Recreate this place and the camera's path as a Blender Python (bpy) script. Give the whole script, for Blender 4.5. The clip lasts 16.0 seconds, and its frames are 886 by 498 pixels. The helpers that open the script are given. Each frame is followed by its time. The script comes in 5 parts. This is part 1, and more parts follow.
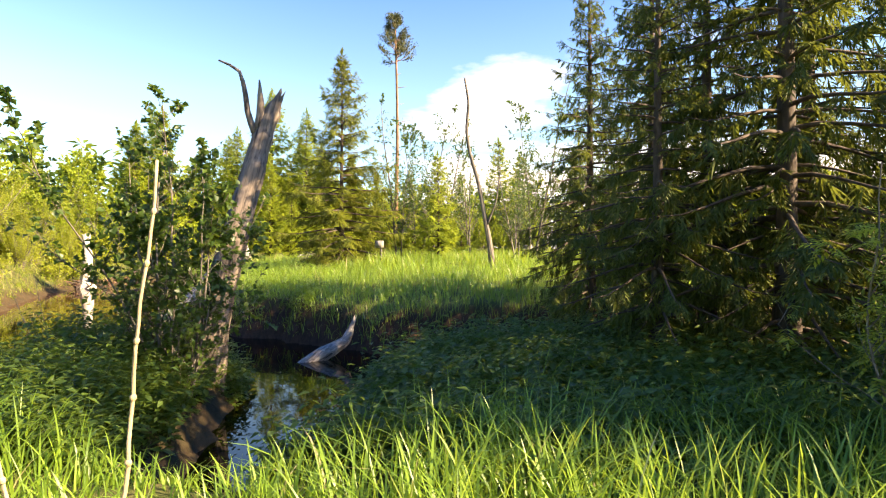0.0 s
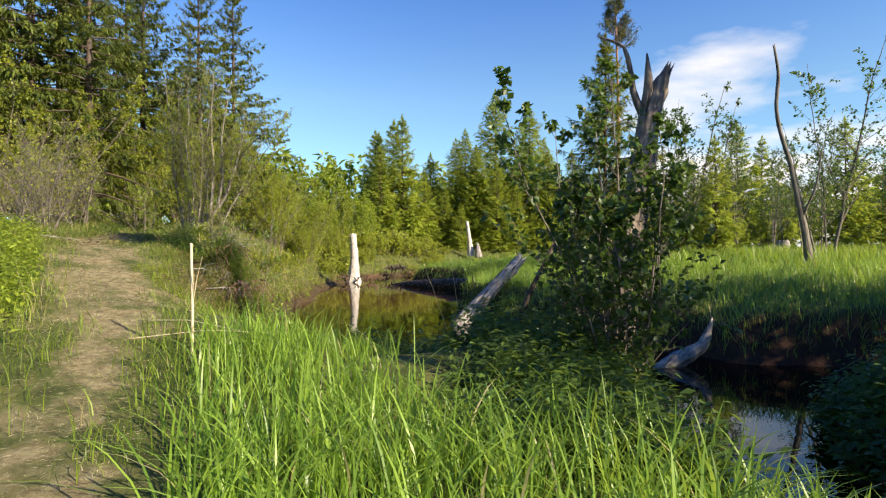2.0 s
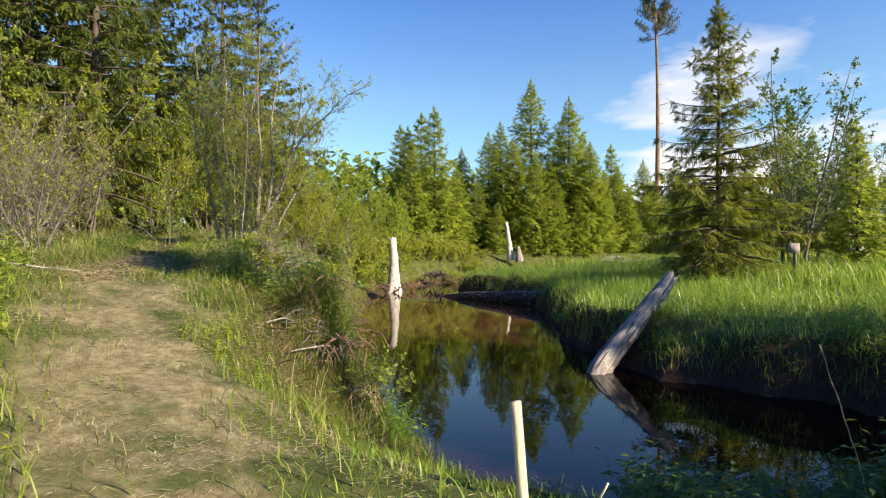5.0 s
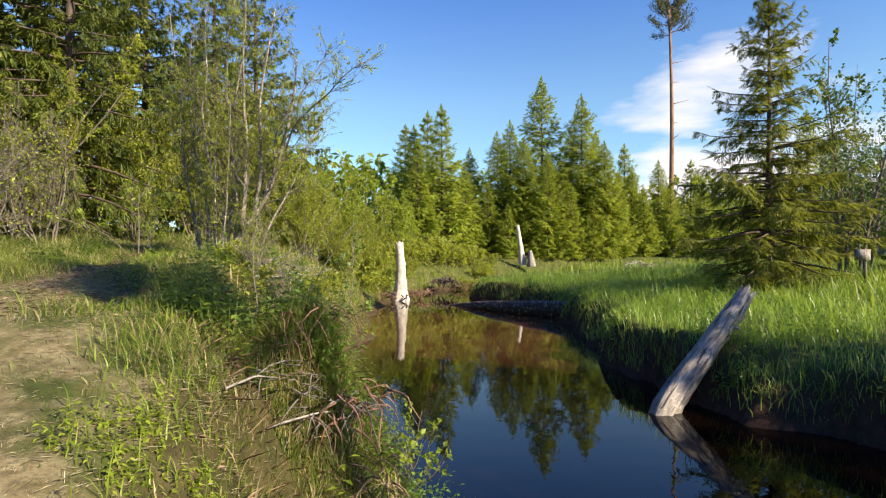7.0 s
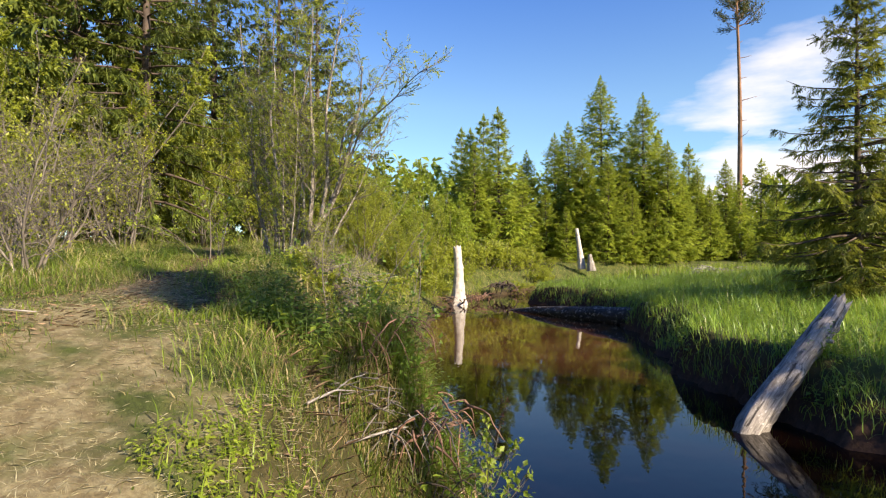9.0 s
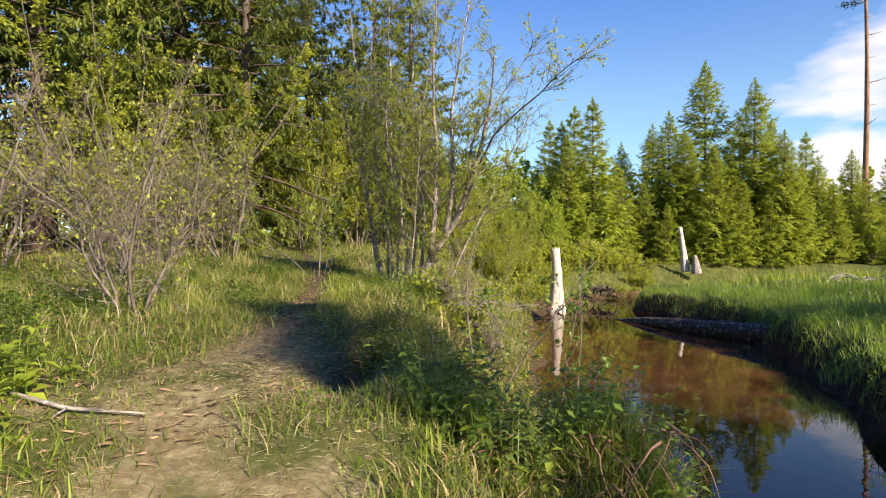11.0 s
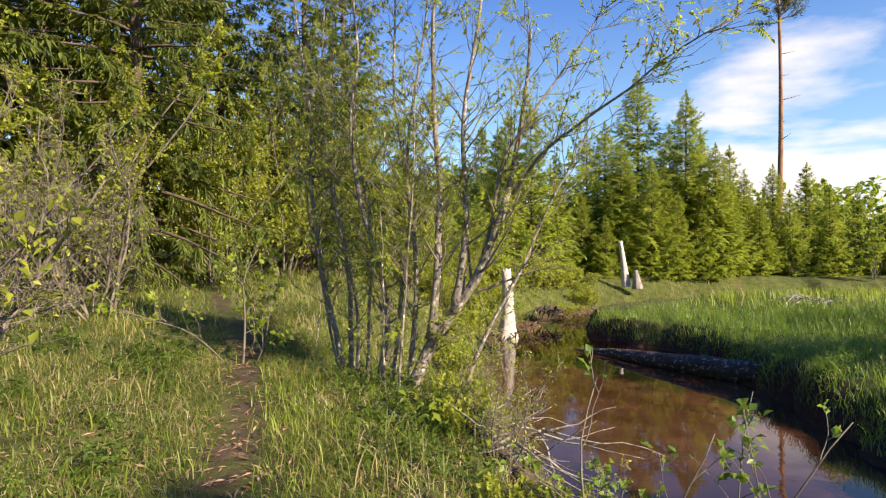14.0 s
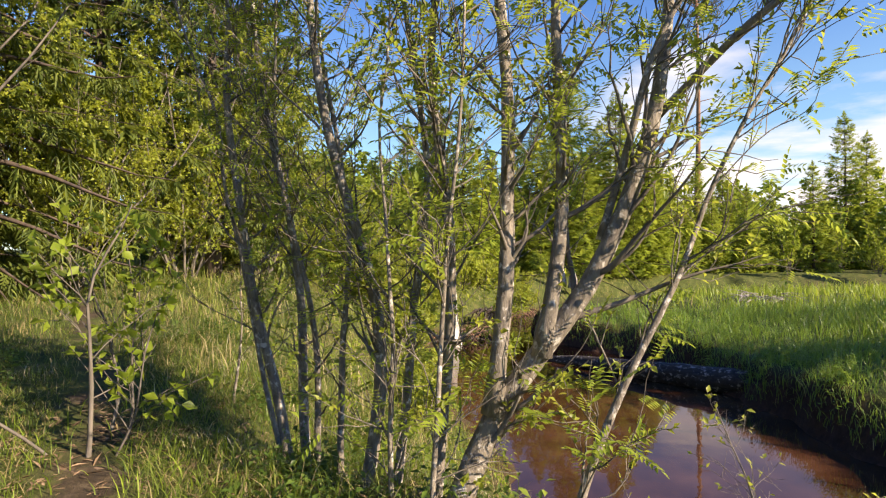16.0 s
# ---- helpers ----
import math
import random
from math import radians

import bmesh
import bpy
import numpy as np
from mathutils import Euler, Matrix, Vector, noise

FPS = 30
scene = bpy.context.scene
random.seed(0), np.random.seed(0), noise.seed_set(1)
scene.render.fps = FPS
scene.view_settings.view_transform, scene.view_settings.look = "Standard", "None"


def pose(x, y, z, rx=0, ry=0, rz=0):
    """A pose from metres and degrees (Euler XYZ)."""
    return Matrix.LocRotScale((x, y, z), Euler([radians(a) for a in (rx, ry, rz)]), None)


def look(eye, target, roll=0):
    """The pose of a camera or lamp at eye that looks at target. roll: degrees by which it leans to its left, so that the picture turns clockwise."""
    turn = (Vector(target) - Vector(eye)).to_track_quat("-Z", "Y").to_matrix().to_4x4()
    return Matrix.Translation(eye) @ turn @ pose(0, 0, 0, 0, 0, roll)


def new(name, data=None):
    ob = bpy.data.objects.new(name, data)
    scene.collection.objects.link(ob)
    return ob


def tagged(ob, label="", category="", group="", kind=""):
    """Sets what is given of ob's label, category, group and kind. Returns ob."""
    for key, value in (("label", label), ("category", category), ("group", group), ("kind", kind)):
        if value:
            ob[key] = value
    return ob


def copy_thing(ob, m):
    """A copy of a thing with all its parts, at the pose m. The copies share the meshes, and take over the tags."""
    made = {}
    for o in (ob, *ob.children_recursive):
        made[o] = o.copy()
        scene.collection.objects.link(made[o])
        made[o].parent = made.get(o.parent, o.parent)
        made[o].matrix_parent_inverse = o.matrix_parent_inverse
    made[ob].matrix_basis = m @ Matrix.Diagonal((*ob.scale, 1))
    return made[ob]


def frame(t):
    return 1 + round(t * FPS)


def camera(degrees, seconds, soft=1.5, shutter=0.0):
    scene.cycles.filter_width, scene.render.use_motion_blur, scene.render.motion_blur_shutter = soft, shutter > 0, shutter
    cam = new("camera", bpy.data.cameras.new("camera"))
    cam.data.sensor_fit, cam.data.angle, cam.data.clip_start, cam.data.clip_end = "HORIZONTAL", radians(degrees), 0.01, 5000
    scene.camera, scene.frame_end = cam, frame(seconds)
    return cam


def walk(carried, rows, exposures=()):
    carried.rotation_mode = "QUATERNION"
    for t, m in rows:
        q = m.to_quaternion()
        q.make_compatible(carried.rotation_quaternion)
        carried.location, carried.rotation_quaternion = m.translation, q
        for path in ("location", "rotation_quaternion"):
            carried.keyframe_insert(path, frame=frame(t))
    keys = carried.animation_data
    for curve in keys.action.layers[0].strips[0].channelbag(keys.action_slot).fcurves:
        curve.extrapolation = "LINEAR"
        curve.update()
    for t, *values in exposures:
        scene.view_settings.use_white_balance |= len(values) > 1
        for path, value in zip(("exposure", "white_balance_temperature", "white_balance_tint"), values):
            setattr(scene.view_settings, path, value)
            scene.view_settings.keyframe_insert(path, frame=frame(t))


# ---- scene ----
cam = camera(76.3, 16.0, soft=1.2)
METRES, EYE, TILT, LEAN, TURN = 18.0, 1.4, 0.0, 0.0, 0.0
ROWS = [
    (0.0, 0.0, 0.0, 0.0, -0.0, 0.0, -0.0),
    (0.5, -0.0446, 0.0044, -0.0031, 7.61, -0.06, -0.03),
    (1.0, -0.0807, 0.0069, -0.0033, 15.27, -0.0, 0.2),
    (1.5, -0.1158, 0.0103, -0.0021, 18.35, 0.0, 0.32),
    (2.0, -0.1586, 0.0192, -0.0045, 19.56, -0.12, 0.23),
    (2.5, -0.1947, 0.0328, -0.0028, 19.88, -0.11, 0.22),
    (3.0, -0.2355, 0.0613, -0.0025, 19.91, -0.26, 0.31),
    (3.5, -0.2731, 0.0885, -0.0008, 20.06, -0.27, 0.3),
    (4.0, -0.3051, 0.1143, 0.0015, 20.09, -0.17, 0.42),
    (4.5, -0.3333, 0.1437, 0.0122, 20.12, -0.27, 0.42),
    (7.0, -0.4159, 0.2766, 0.0233, 20.44, 0.02, 0.48),
    (7.5, -0.4248, 0.2812, 0.025, 21.36, 0.37, 0.36),
    (8.0, -0.4267, 0.2804, 0.025, 22.73, 0.58, 0.5),
    (8.5, -0.4254, 0.2798, 0.0253, 24.23, 0.56, 0.54),
    (11.0, -0.5128, 0.3254, 0.0501, 33.54, -0.32, 0.0),
    (11.5, -0.5409, 0.342, 0.0614, 34.98, -0.23, 0.01),
    (12.0, -0.5724, 0.3654, 0.0628, 35.2, -0.3, 0.06),
    (12.5, -0.6007, 0.3862, 0.0742, 35.2, -0.35, 0.07),
    (13.0, -0.6173, 0.4075, 0.0819, 34.21, -0.11, 0.19),
    (13.5, -0.6343, 0.4312, 0.0842, 30.66, -0.18, 0.32),
    (14.0, -0.6473, 0.445, 0.0892, 25.22, 0.08, 0.18),
    (14.5, -0.6638, 0.4661, 0.086, 17.78, 0.02, 0.18),
    (15.0, -0.6826, 0.4922, 0.0859, 15.62, -0.14, 0.18),
    (15.5, -0.7208, 0.5399, 0.0815, 15.52, -0.14, 0.25),
    (16.0, -0.749, 0.5681, 0.0842, 16.66, -0.06, 0.21),
]
walk(cam, [(t, pose(0, 0, EYE, TILT, LEAN, TURN) @ pose(METRES * x, METRES * y, METRES * z, 90 + pitch, roll, yaw)) for t, x, y, z, yaw, pitch, roll in ROWS],
     exposures=[(0.0, 2.18, 9000, 19), (0.3, 2.08, 8700, 18), (0.6, 1.85, 8100, 16), (0.9, 1.5, 7600, 14), (1.3, 1.25, 7200, 14), (1.6, 1.15, 7100, 14), (8.0, 1.2, 7200, 16), (12.0, 1.26, 7300, 20), (14.0, 1.24, 7300, 20), (16.0, 1.24, 7400, 20)])

# ---------------------------------------------------------------- world, sun
SUN_AZ, SUN_EL = 104.0, 29.0          # degrees clockwise from +y, and above the horizon
world = bpy.data.worlds.new("world")
scene.world = world
world.use_nodes = True
wn, wl = world.node_tree.nodes, world.node_tree.links
wn.clear()
sky = wn.new("ShaderNodeTexSky")
sky.sky_type, sky.sun_disc = "NISHITA", False
sky.sun_elevation, sky.sun_rotation = radians(SUN_EL), radians(SUN_AZ)
sky.air_density, sky.dust_density, sky.ozone_density = 1.0, 0.4, 2.0
tc = wn.new("ShaderNodeTexCoord")
sep = wn.new("ShaderNodeSeparateXYZ")
wl.new(tc.outputs["Generated"], sep.inputs[0])


def wmath(op, a, b=None):
    n = wn.new("ShaderNodeMath")
    n.operation = op
    for i, v in enumerate((a, b)):
        if v is None:
            continue
        if isinstance(v, (int, float)):
            n.inputs[i].default_value = v
        else:
            wl.new(v, n.inputs[i])
    return n.outputs[0]


# fair-weather clouds: a flat sheet seen in perspective
zc = wmath("MAXIMUM", sep.outputs[2], 0.03)
flat = wn.new("ShaderNodeCombineXYZ")
wl.new(wmath("DIVIDE", sep.outputs[0], wmath("ADD", zc, 0.08)), flat.inputs[0])
wl.new(wmath("DIVIDE", sep.outputs[1], wmath("ADD", zc, 0.08)), flat.inputs[1])
cn = wn.new("ShaderNodeTexNoise")
cn.inputs["Scale"].default_value, cn.inputs["Detail"].default_value, cn.inputs["Roughness"].default_value = 0.55, 9, 0.55
wl.new(flat.outputs[0], cn.inputs["Vector"])
bank = wmath("MULTIPLY", wmath("ADD", sep.outputs[0], 0.12), 1.1)      # denser towards +x
low = wmath("MULTIPLY", wmath("SUBTRACT", 0.2, sep.outputs[2]), 0.9)
cover = wmath("ADD", wmath("ADD", cn.outputs["Fac"], wmath("MINIMUM", bank, 0.16)), low)
ramp = wn.new("ShaderNodeMapRange")
ramp.inputs["From Min"].default_value, ramp.inputs["From Max"].default_value = 0.60, 0.74
wl.new(cover, ramp.inputs["Value"])
mix = wn.new("ShaderNodeMix")
mix.data_type = "RGBA"
wl.new(ramp.outputs[0], mix.inputs["Factor"])
deep = wn.new("ShaderNodeMix")                                        # a clear northern blue
deep.data_type, deep.blend_type = "RGBA", "MULTIPLY"
deep.inputs["Factor"].default_value = 1.0
tone = wn.new("ShaderNodeMix")
tone.data_type = "RGBA"
tone.inputs["A"].default_value, tone.inputs["B"].default_value = (0.84, 1.16, 1.36, 1), (0.20, 0.70, 1.62, 1)
lift = wn.new("ShaderNodeMapRange")
lift.inputs["From Min"].default_value, lift.inputs["From Max"].default_value = 0.25, 0.58
wl.new(sep.outputs[2], lift.inputs["Value"])
wl.new(lift.outputs[0], tone.inputs["Factor"])
wl.new(tone.outputs["Result"], deep.inputs["B"])
wl.new(sky.outputs[0], deep.inputs["A"])
wl.new(deep.outputs["Result"], mix.inputs["A"])
mix.inputs["B"].default_value = (6.6, 6.8, 7.1, 1)
bg = wn.new("ShaderNodeBackground")
bg.inputs["Strength"].default_value = 0.074
wl.new(mix.outputs["Result"], bg.inputs["Color"])
wl.new(bg.outputs[0], wn.new("ShaderNodeOutputWorld").inputs[0])

sun = new("sun", bpy.data.lights.new("sun", "SUN"))
sun.data.energy, sun.data.angle, sun.data.color = 5.0, radians(0.55), (1.0, 0.90, 0.72)
az, el = radians(SUN_AZ), radians(SUN_EL)
SUN_DIR = Vector((math.sin(az) * math.cos(el), math.cos(az) * math.cos(el), math.sin(el)))
sun.matrix_world = look(SUN_DIR * 200, (0, 0, 0))

# ---------------------------------------------------------------- materials


class Nodes:
    """A small wrapper for node materials."""

    def __init__(self, name):
        self.m = bpy.data.materials.new(name)
        self.m.use_nodes = True
        self.t = self.m.node_tree
        self.t.nodes.clear()
        self.out = self.t.nodes.new("ShaderNodeOutputMaterial")

    def n(self, kind, **values):
        node = self.t.nodes.new("ShaderNode" + kind)
        for k, v in values.items():
            node.inputs[k.replace("_", " ")].default_value = v
        return node

    def l(self, a, b):
        self.t.links.new(a, b)

    def ramp(self, fac, stops):
        r = self.n("ValToRGB")
        e = r.color_ramp.elements
        while len(e) < len(stops):
            e.new(0.5)
        for el_, (p, c) in zip(e, stops):
            el_.position, el_.color = p, (*c, 1)
        self.l(fac, r.inputs[0])
        return r.outputs[0]

    def noise(self, scale, detail=5, rough=0.6, stretch=None):
        c = self.n("TexCoord")
        src = c.outputs["Object"]
        if stretch:
            mp = self.n("Mapping")
            mp.inputs["Scale"].default_value = stretch
            self.l(src, mp.inputs[0])
            src = mp.outputs[0]
        nz = self.n("TexNoise", Scale=scale, Detail=detail, Roughness=rough)
        self.l(src, nz.inputs["Vector"])
        return nz.outputs["Fac"]

    def mix(self, fac, a, b, blend="MIX"):
        x = self.n("Mix")
        x.data_type, x.blend_type = "RGBA", blend
        for s, v in (("Factor", fac), ("A", a), ("B", b)):
            if isinstance(v, (int, float)):
                x.inputs[s].default_value = v
            elif isinstance(v, tuple):
                x.inputs[s].default_value = (*v, 1)
            else:
                self.l(v, x.inputs[s])
        return x.outputs["Result"]

    def bump(self, h, strength, dist):
        b = self.n("Bump", Strength=strength, Distance=dist)
        self.l(h, b.inputs["Height"])
        return b.outputs[0]


def leaf_material(name, dark, light, through_, rough=0.5, gloss=0.35, trans=0.4, dry=None, dry_part=0.0):
    k = Nodes(name)
    geo = k.n("NewGeometry")
    col = k.ramp(geo.outputs["Random Per Island"], [(0.0, dark), (0.5, tuple((a + b) / 2 for a, b in zip(dark, light))), (1.0, light)])
    big = k.noise(0.35, 2)
    col = k.mix(0.6, col, k.ramp(big, [(0.35, (0.55, 0.62, 0.5)), (0.65, (1.1, 1.05, 0.95))]), "MULTIPLY")
    if dry:
        n2 = k.n("TexWhiteNoise")
        n2.noise_dimensions = "1D"
        k.l(geo.outputs["Random Per Island"], n2.inputs["W"])
        mr = k.n("Math")
        mr.operation = "LESS_THAN"
        k.l(n2.outputs["Value"], mr.inputs[0])
        mr.inputs[1].default_value = dry_part
        col = k.mix(mr.outputs[0], col, dry)
    p = k.n("BsdfPrincipled", Roughness=rough)
    p.inputs["Specular IOR Level"].default_value = gloss
    k.l(col, p.inputs["Base Color"])
    tr = k.n("BsdfTranslucent")
    k.l(k.mix(0.75, col, through_), tr.inputs["Color"])
    ms = k.n("MixShader")
    ms.inputs[0].default_value = trans
    k.l(p.outputs[0], ms.inputs[1])
    k.l(tr.outputs[0], ms.inputs[2])
    k.l(ms.outputs[0], k.out.inputs[0])
    return k.m


def bark_material(name, dark, light, scale=9.0, stretch=(1, 1, 0.25), rough=0.85, patch=None, patch_at=(0.55, 0.66), crack=False):
    k = Nodes(name)
    f = k.noise(scale, 7, 0.65, stretch)
    col = k.ramp(f, [(0.3, dark), (0.7, light)])
    col = k.mix(0.5, col, k.ramp(k.noise(1.3, 3), [(0.3, (0.6, 0.58, 0.55)), (0.7, (1.1, 1.1, 1.1))]), "MULTIPLY")
    if patch:
        g = k.noise(scale * 0.7, 4, 0.6, (1, 1, 0.9))
        col = k.mix(k.ramp(g, [(patch_at[0], (0, 0, 0)), (patch_at[1], (1, 1, 1))]), col, patch)
    if crack:
        f = k.noise(scale * 0.55, 5, 0.7, (1, 1, 0.07))
        col = k.mix(k.ramp(f, [(0.36, (1, 1, 1)), (0.46, (0, 0, 0))]), col, tuple(c * 0.45 for c in dark))
    p = k.n("BsdfPrincipled", Roughness=rough)
    k.l(col, p.inputs["Base Color"])
    k.l(k.bump(f, 0.7, 0.02), p.inputs["Normal"])
    k.l(p.outputs[0], k.out.inputs[0])
    return k.m


def ground_material():
    k = Nodes("ground")
    worn = k.n("Attribute")
    worn.attribute_name = "worn"
    wet = k.n("Attribute")
    wet.attribute_name = "bank"
    soil = k.ramp(k.noise(6.0, 8, 0.7), [(0.25, (0.012, 0.008, 0.005)), (0.55, (0.045, 0.028, 0.016)), (0.8, (0.10, 0.065, 0.035))])
    moss = k.ramp(k.noise(2.5, 8, 0.7), [(0.3, (0.035, 0.042, 0.012)), (0.5, (0.07, 0.09, 0.02)), (0.75, (0.16, 0.14, 0.05))])
    straw = k.ramp(k.noise(11.0, 8, 0.75), [(0.25, (0.085, 0.065, 0.032)), (0.45, (0.19, 0.15, 0.075)), (0.6, (0.30, 0.26, 0.14)), (0.8, (0.52, 0.46, 0.28))])
    wm = k.n("MapRange")
    ad = k.n("Math")
    ad.operation = "ADD"
    k.l(worn.outputs["Fac"], ad.inputs[0])
    nn = k.n("MapRange", From_Min=0.3, From_Max=0.7, To_Min=-0.55, To_Max=0.45)
    k.l(k.noise(1.6, 6, 0.65), nn.inputs["Value"])
    k.l(nn.outputs[0], ad.inputs[1])
    wm.inputs["From Min"].default_value, wm.inputs["From Max"].default_value = 0.35, 0.75
    k.l(ad.outputs[0], wm.inputs["Value"])
    mud = k.n("Attribute")
    mud.attribute_name = "mud"
    earth = k.ramp(k.noise(7.0, 8, 0.7), [(0.3, (0.03, 0.022, 0.014)), (0.55, (0.08, 0.058, 0.036)), (0.8, (0.20, 0.15, 0.09))])
    col = k.mix(wm.outputs[0], moss, k.mix(mud.outputs["Fac"], straw, earth))
    peat = k.ramp(k.noise(9.0, 8, 0.7, (1, 1, 0.5)), [(0.3, (0.018, 0.010, 0.007)), (0.6, (0.085, 0.043, 0.027)), (0.85, (0.20, 0.115, 0.072))])
    col = k.mix(wet.outputs["Fac"], col, k.mix(0.3, peat, soil))
    p = k.n("BsdfPrincipled", Roughness=0.92)
    p.inputs["Specular IOR Level"].default_value = 0.2
    k.l(col, p.inputs["Base Color"])
    k.l(k.bump(k.noise(14.0, 8, 0.75), 0.8, 0.05), p.inputs["Normal"])
    k.l(p.outputs[0], k.out.inputs[0])
    return k.m


def water_material():
    """Clear tea-brown water: black over the deep pool, red-brown where the sandy bed lies close below."""
    k = Nodes("peat_water")
    shoal = k.n("Attribute")
    shoal.attribute_name = "shoal"
    deep = k.ramp(k.noise(0.5, 3), [(0.35, (0.0012, 0.0006, 0.0004)), (0.65, (0.004, 0.0017, 0.0009))])
    bed = k.ramp(k.noise(0.9, 5, 0.6), [(0.3, (0.040, 0.015, 0.007)), (0.55, (0.085, 0.036, 0.018)), (0.8, (0.14, 0.065, 0.034))])
    p = k.n("BsdfPrincipled", Roughness=0.015, IOR=1.34)
    p.inputs["Specular IOR Level"].default_value = 0.6
    k.l(k.mix(shoal.outputs["Fac"], deep, bed), p.inputs["Base Color"])
    h = k.mix(0.25, k.noise(2.2, 2, 0.5, (1, 1, 1)), k.noise(9.0, 2, 0.5, (1.0, 0.6, 1)))
    k.l(k.bump(h, 0.12, 0.02), p.inputs["Normal"])
    k.l(p.outputs[0], k.out.inputs[0])
    return k.m


M_GROUND, M_WATER = ground_material(), water_material()
M_GRASS = leaf_material("meadow_grass", (0.082, 0.145, 0.014), (0.28, 0.385, 0.045), (0.46, 0.56, 0.06), 0.45, 0.4, 0.42, (0.42, 0.34, 0.17), 0.035)
M_LUSH = leaf_material("tall_grass", (0.084, 0.175, 0.020), (0.280, 0.433, 0.060), (0.448, 0.597, 0.080), 0.4, 0.45, 0.42, (0.45, 0.38, 0.20), 0.02)
M_STRAW = leaf_material("dry_grass", (0.36, 0.31, 0.18), (0.76, 0.69, 0.48), (0.66, 0.59, 0.38), 0.7, 0.2, 0.3)
M_TUFT = leaf_material("tussock_grass", (0.10, 0.15, 0.02), (0.30, 0.34, 0.07), (0.42, 0.46, 0.09), 0.5, 0.3, 0.4, (0.46, 0.37, 0.19), 0.35)
M_SEDGE = leaf_material("bank_sedge", (0.045, 0.080, 0.012), (0.20, 0.27, 0.045), (0.34, 0.42, 0.07), 0.5, 0.3, 0.38, (0.34, 0.26, 0.13), 0.28)
M_HERB = leaf_material("herb_leaves", (0.037, 0.077, 0.012), (0.122, 0.196, 0.035), (0.268, 0.371, 0.050), 0.45, 0.4, 0.38)
M_SHOOT = leaf_material("alder_shoots", (0.060, 0.120, 0.018), (0.20, 0.32, 0.050), (0.36, 0.50, 0.06), 0.42, 0.4, 0.42)
# spruce needles in dark, MID and SUN tones; sunlight is put into the colour
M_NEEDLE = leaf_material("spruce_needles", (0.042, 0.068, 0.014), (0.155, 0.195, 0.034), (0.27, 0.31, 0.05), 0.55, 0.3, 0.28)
M_NEEDLE_SUN = leaf_material("sunlit_spruce_needles", (0.10, 0.165, 0.024), (0.40, 0.48, 0.066), (0.56, 0.63, 0.08), 0.55, 0.3, 0.38)
M_NEEDLE_MID = leaf_material("mid_tone_needles", (0.052, 0.076, 0.014), (0.24, 0.27, 0.04), (0.38, 0.41, 0.052), 0.55, 0.3, 0.32)
M_PINE = leaf_material("pine_needles", (0.043, 0.057, 0.018), (0.134, 0.144, 0.050), (0.171, 0.185, 0.050), 0.55, 0.3, 0.2)
M_LEAF = leaf_material("willow_leaves", (0.15, 0.19, 0.022), (0.44, 0.48, 0.075), (0.62, 0.66, 0.085), 0.45, 0.35, 0.48)
M_LEAF_GREEN = leaf_material("birch_leaves", (0.12, 0.185, 0.020), (0.36, 0.45, 0.060), (0.56, 0.64, 0.08), 0.45, 0.35, 0.48)
M_ALDER = leaf_material("alder_leaves", (0.030, 0.067, 0.012), (0.091, 0.154, 0.030), (0.195, 0.309, 0.050), 0.4, 0.45, 0.36)
M_BARK = bark_material("grey_bark", (0.05, 0.042, 0.034), (0.24, 0.21, 0.17))
M_SPRUCE_BARK = bark_material("spruce_bark", (0.03, 0.022, 0.017), (0.14, 0.10, 0.075))
M_PINE_BARK = bark_material("pine_bark", (0.12, 0.065, 0.035), (0.36, 0.20, 0.11), 5.0)
M_PALE_BARK = bark_material("pale_bark", (0.16, 0.13, 0.10), (0.50, 0.46, 0.38), 45.0, (1, 1, 0.4), 0.7, (0.06, 0.05, 0.04), (0.58, 0.66))
M_SNAG = bark_material("brown_snag_wood", (0.04, 0.03, 0.023), (0.33, 0.265, 0.20), 18.0, (1, 1, 0.1), 0.85, None, (0.55, 0.66), True)
M_LICHEN = bark_material("lichen_bark", (0.085, 0.070, 0.054), (0.32, 0.28, 0.22), 34.0, (1, 1, 0.4), 0.8, (0.50, 0.47, 0.41), (0.56, 0.64))
M_DEADWOOD = bark_material("weathered_wood", (0.07, 0.058, 0.048), (0.50, 0.46, 0.40), 30.0, (1, 1, 0.12), 0.85, (0.62, 0.59, 0.54), (0.60, 0.72), True)
M_BIRCH = bark_material("dead_birch", (0.36, 0.32, 0.26), (0.66, 0.62, 0.55), 7.0, (1, 1, 0.8), 0.7, (0.16, 0.10, 0.06), (0.60, 0.68))
M_REED = bark_material("dry_stalk", (0.34, 0.23, 0.11), (0.66, 0.50, 0.30), 20.0, (1, 1, 0.2), 0.6)
M_PEELED = bark_material("peeled_stick", (0.50, 0.40, 0.24), (0.78, 0.68, 0.46), 16.0, (1, 1, 0.2), 0.6)
M_ROOT = bark_material("dark_root", (0.012, 0.009, 0.007), (0.10, 0.07, 0.05), 10.0)
M_REDROOT = bark_material("red_root", (0.07, 0.032, 0.02), (0.30, 0.17, 0.11), 10.0)
M_LITTER = leaf_material("dead_leaves", (0.08, 0.050, 0.032), (0.42, 0.29, 0.19), (0.24, 0.16, 0.09), 0.8, 0.2, 0.12)
M_LOG = bark_material("wet_log", (0.008, 0.006, 0.005), (0.06, 0.046, 0.036), 14.0, (1, 1, 0.5), 0.8, (0.26, 0.25, 0.23), (0.56, 0.66))
M_RUST = bark_material("dock_seed", (0.10, 0.03, 0.015), (0.30, 0.10, 0.05), 25.0)

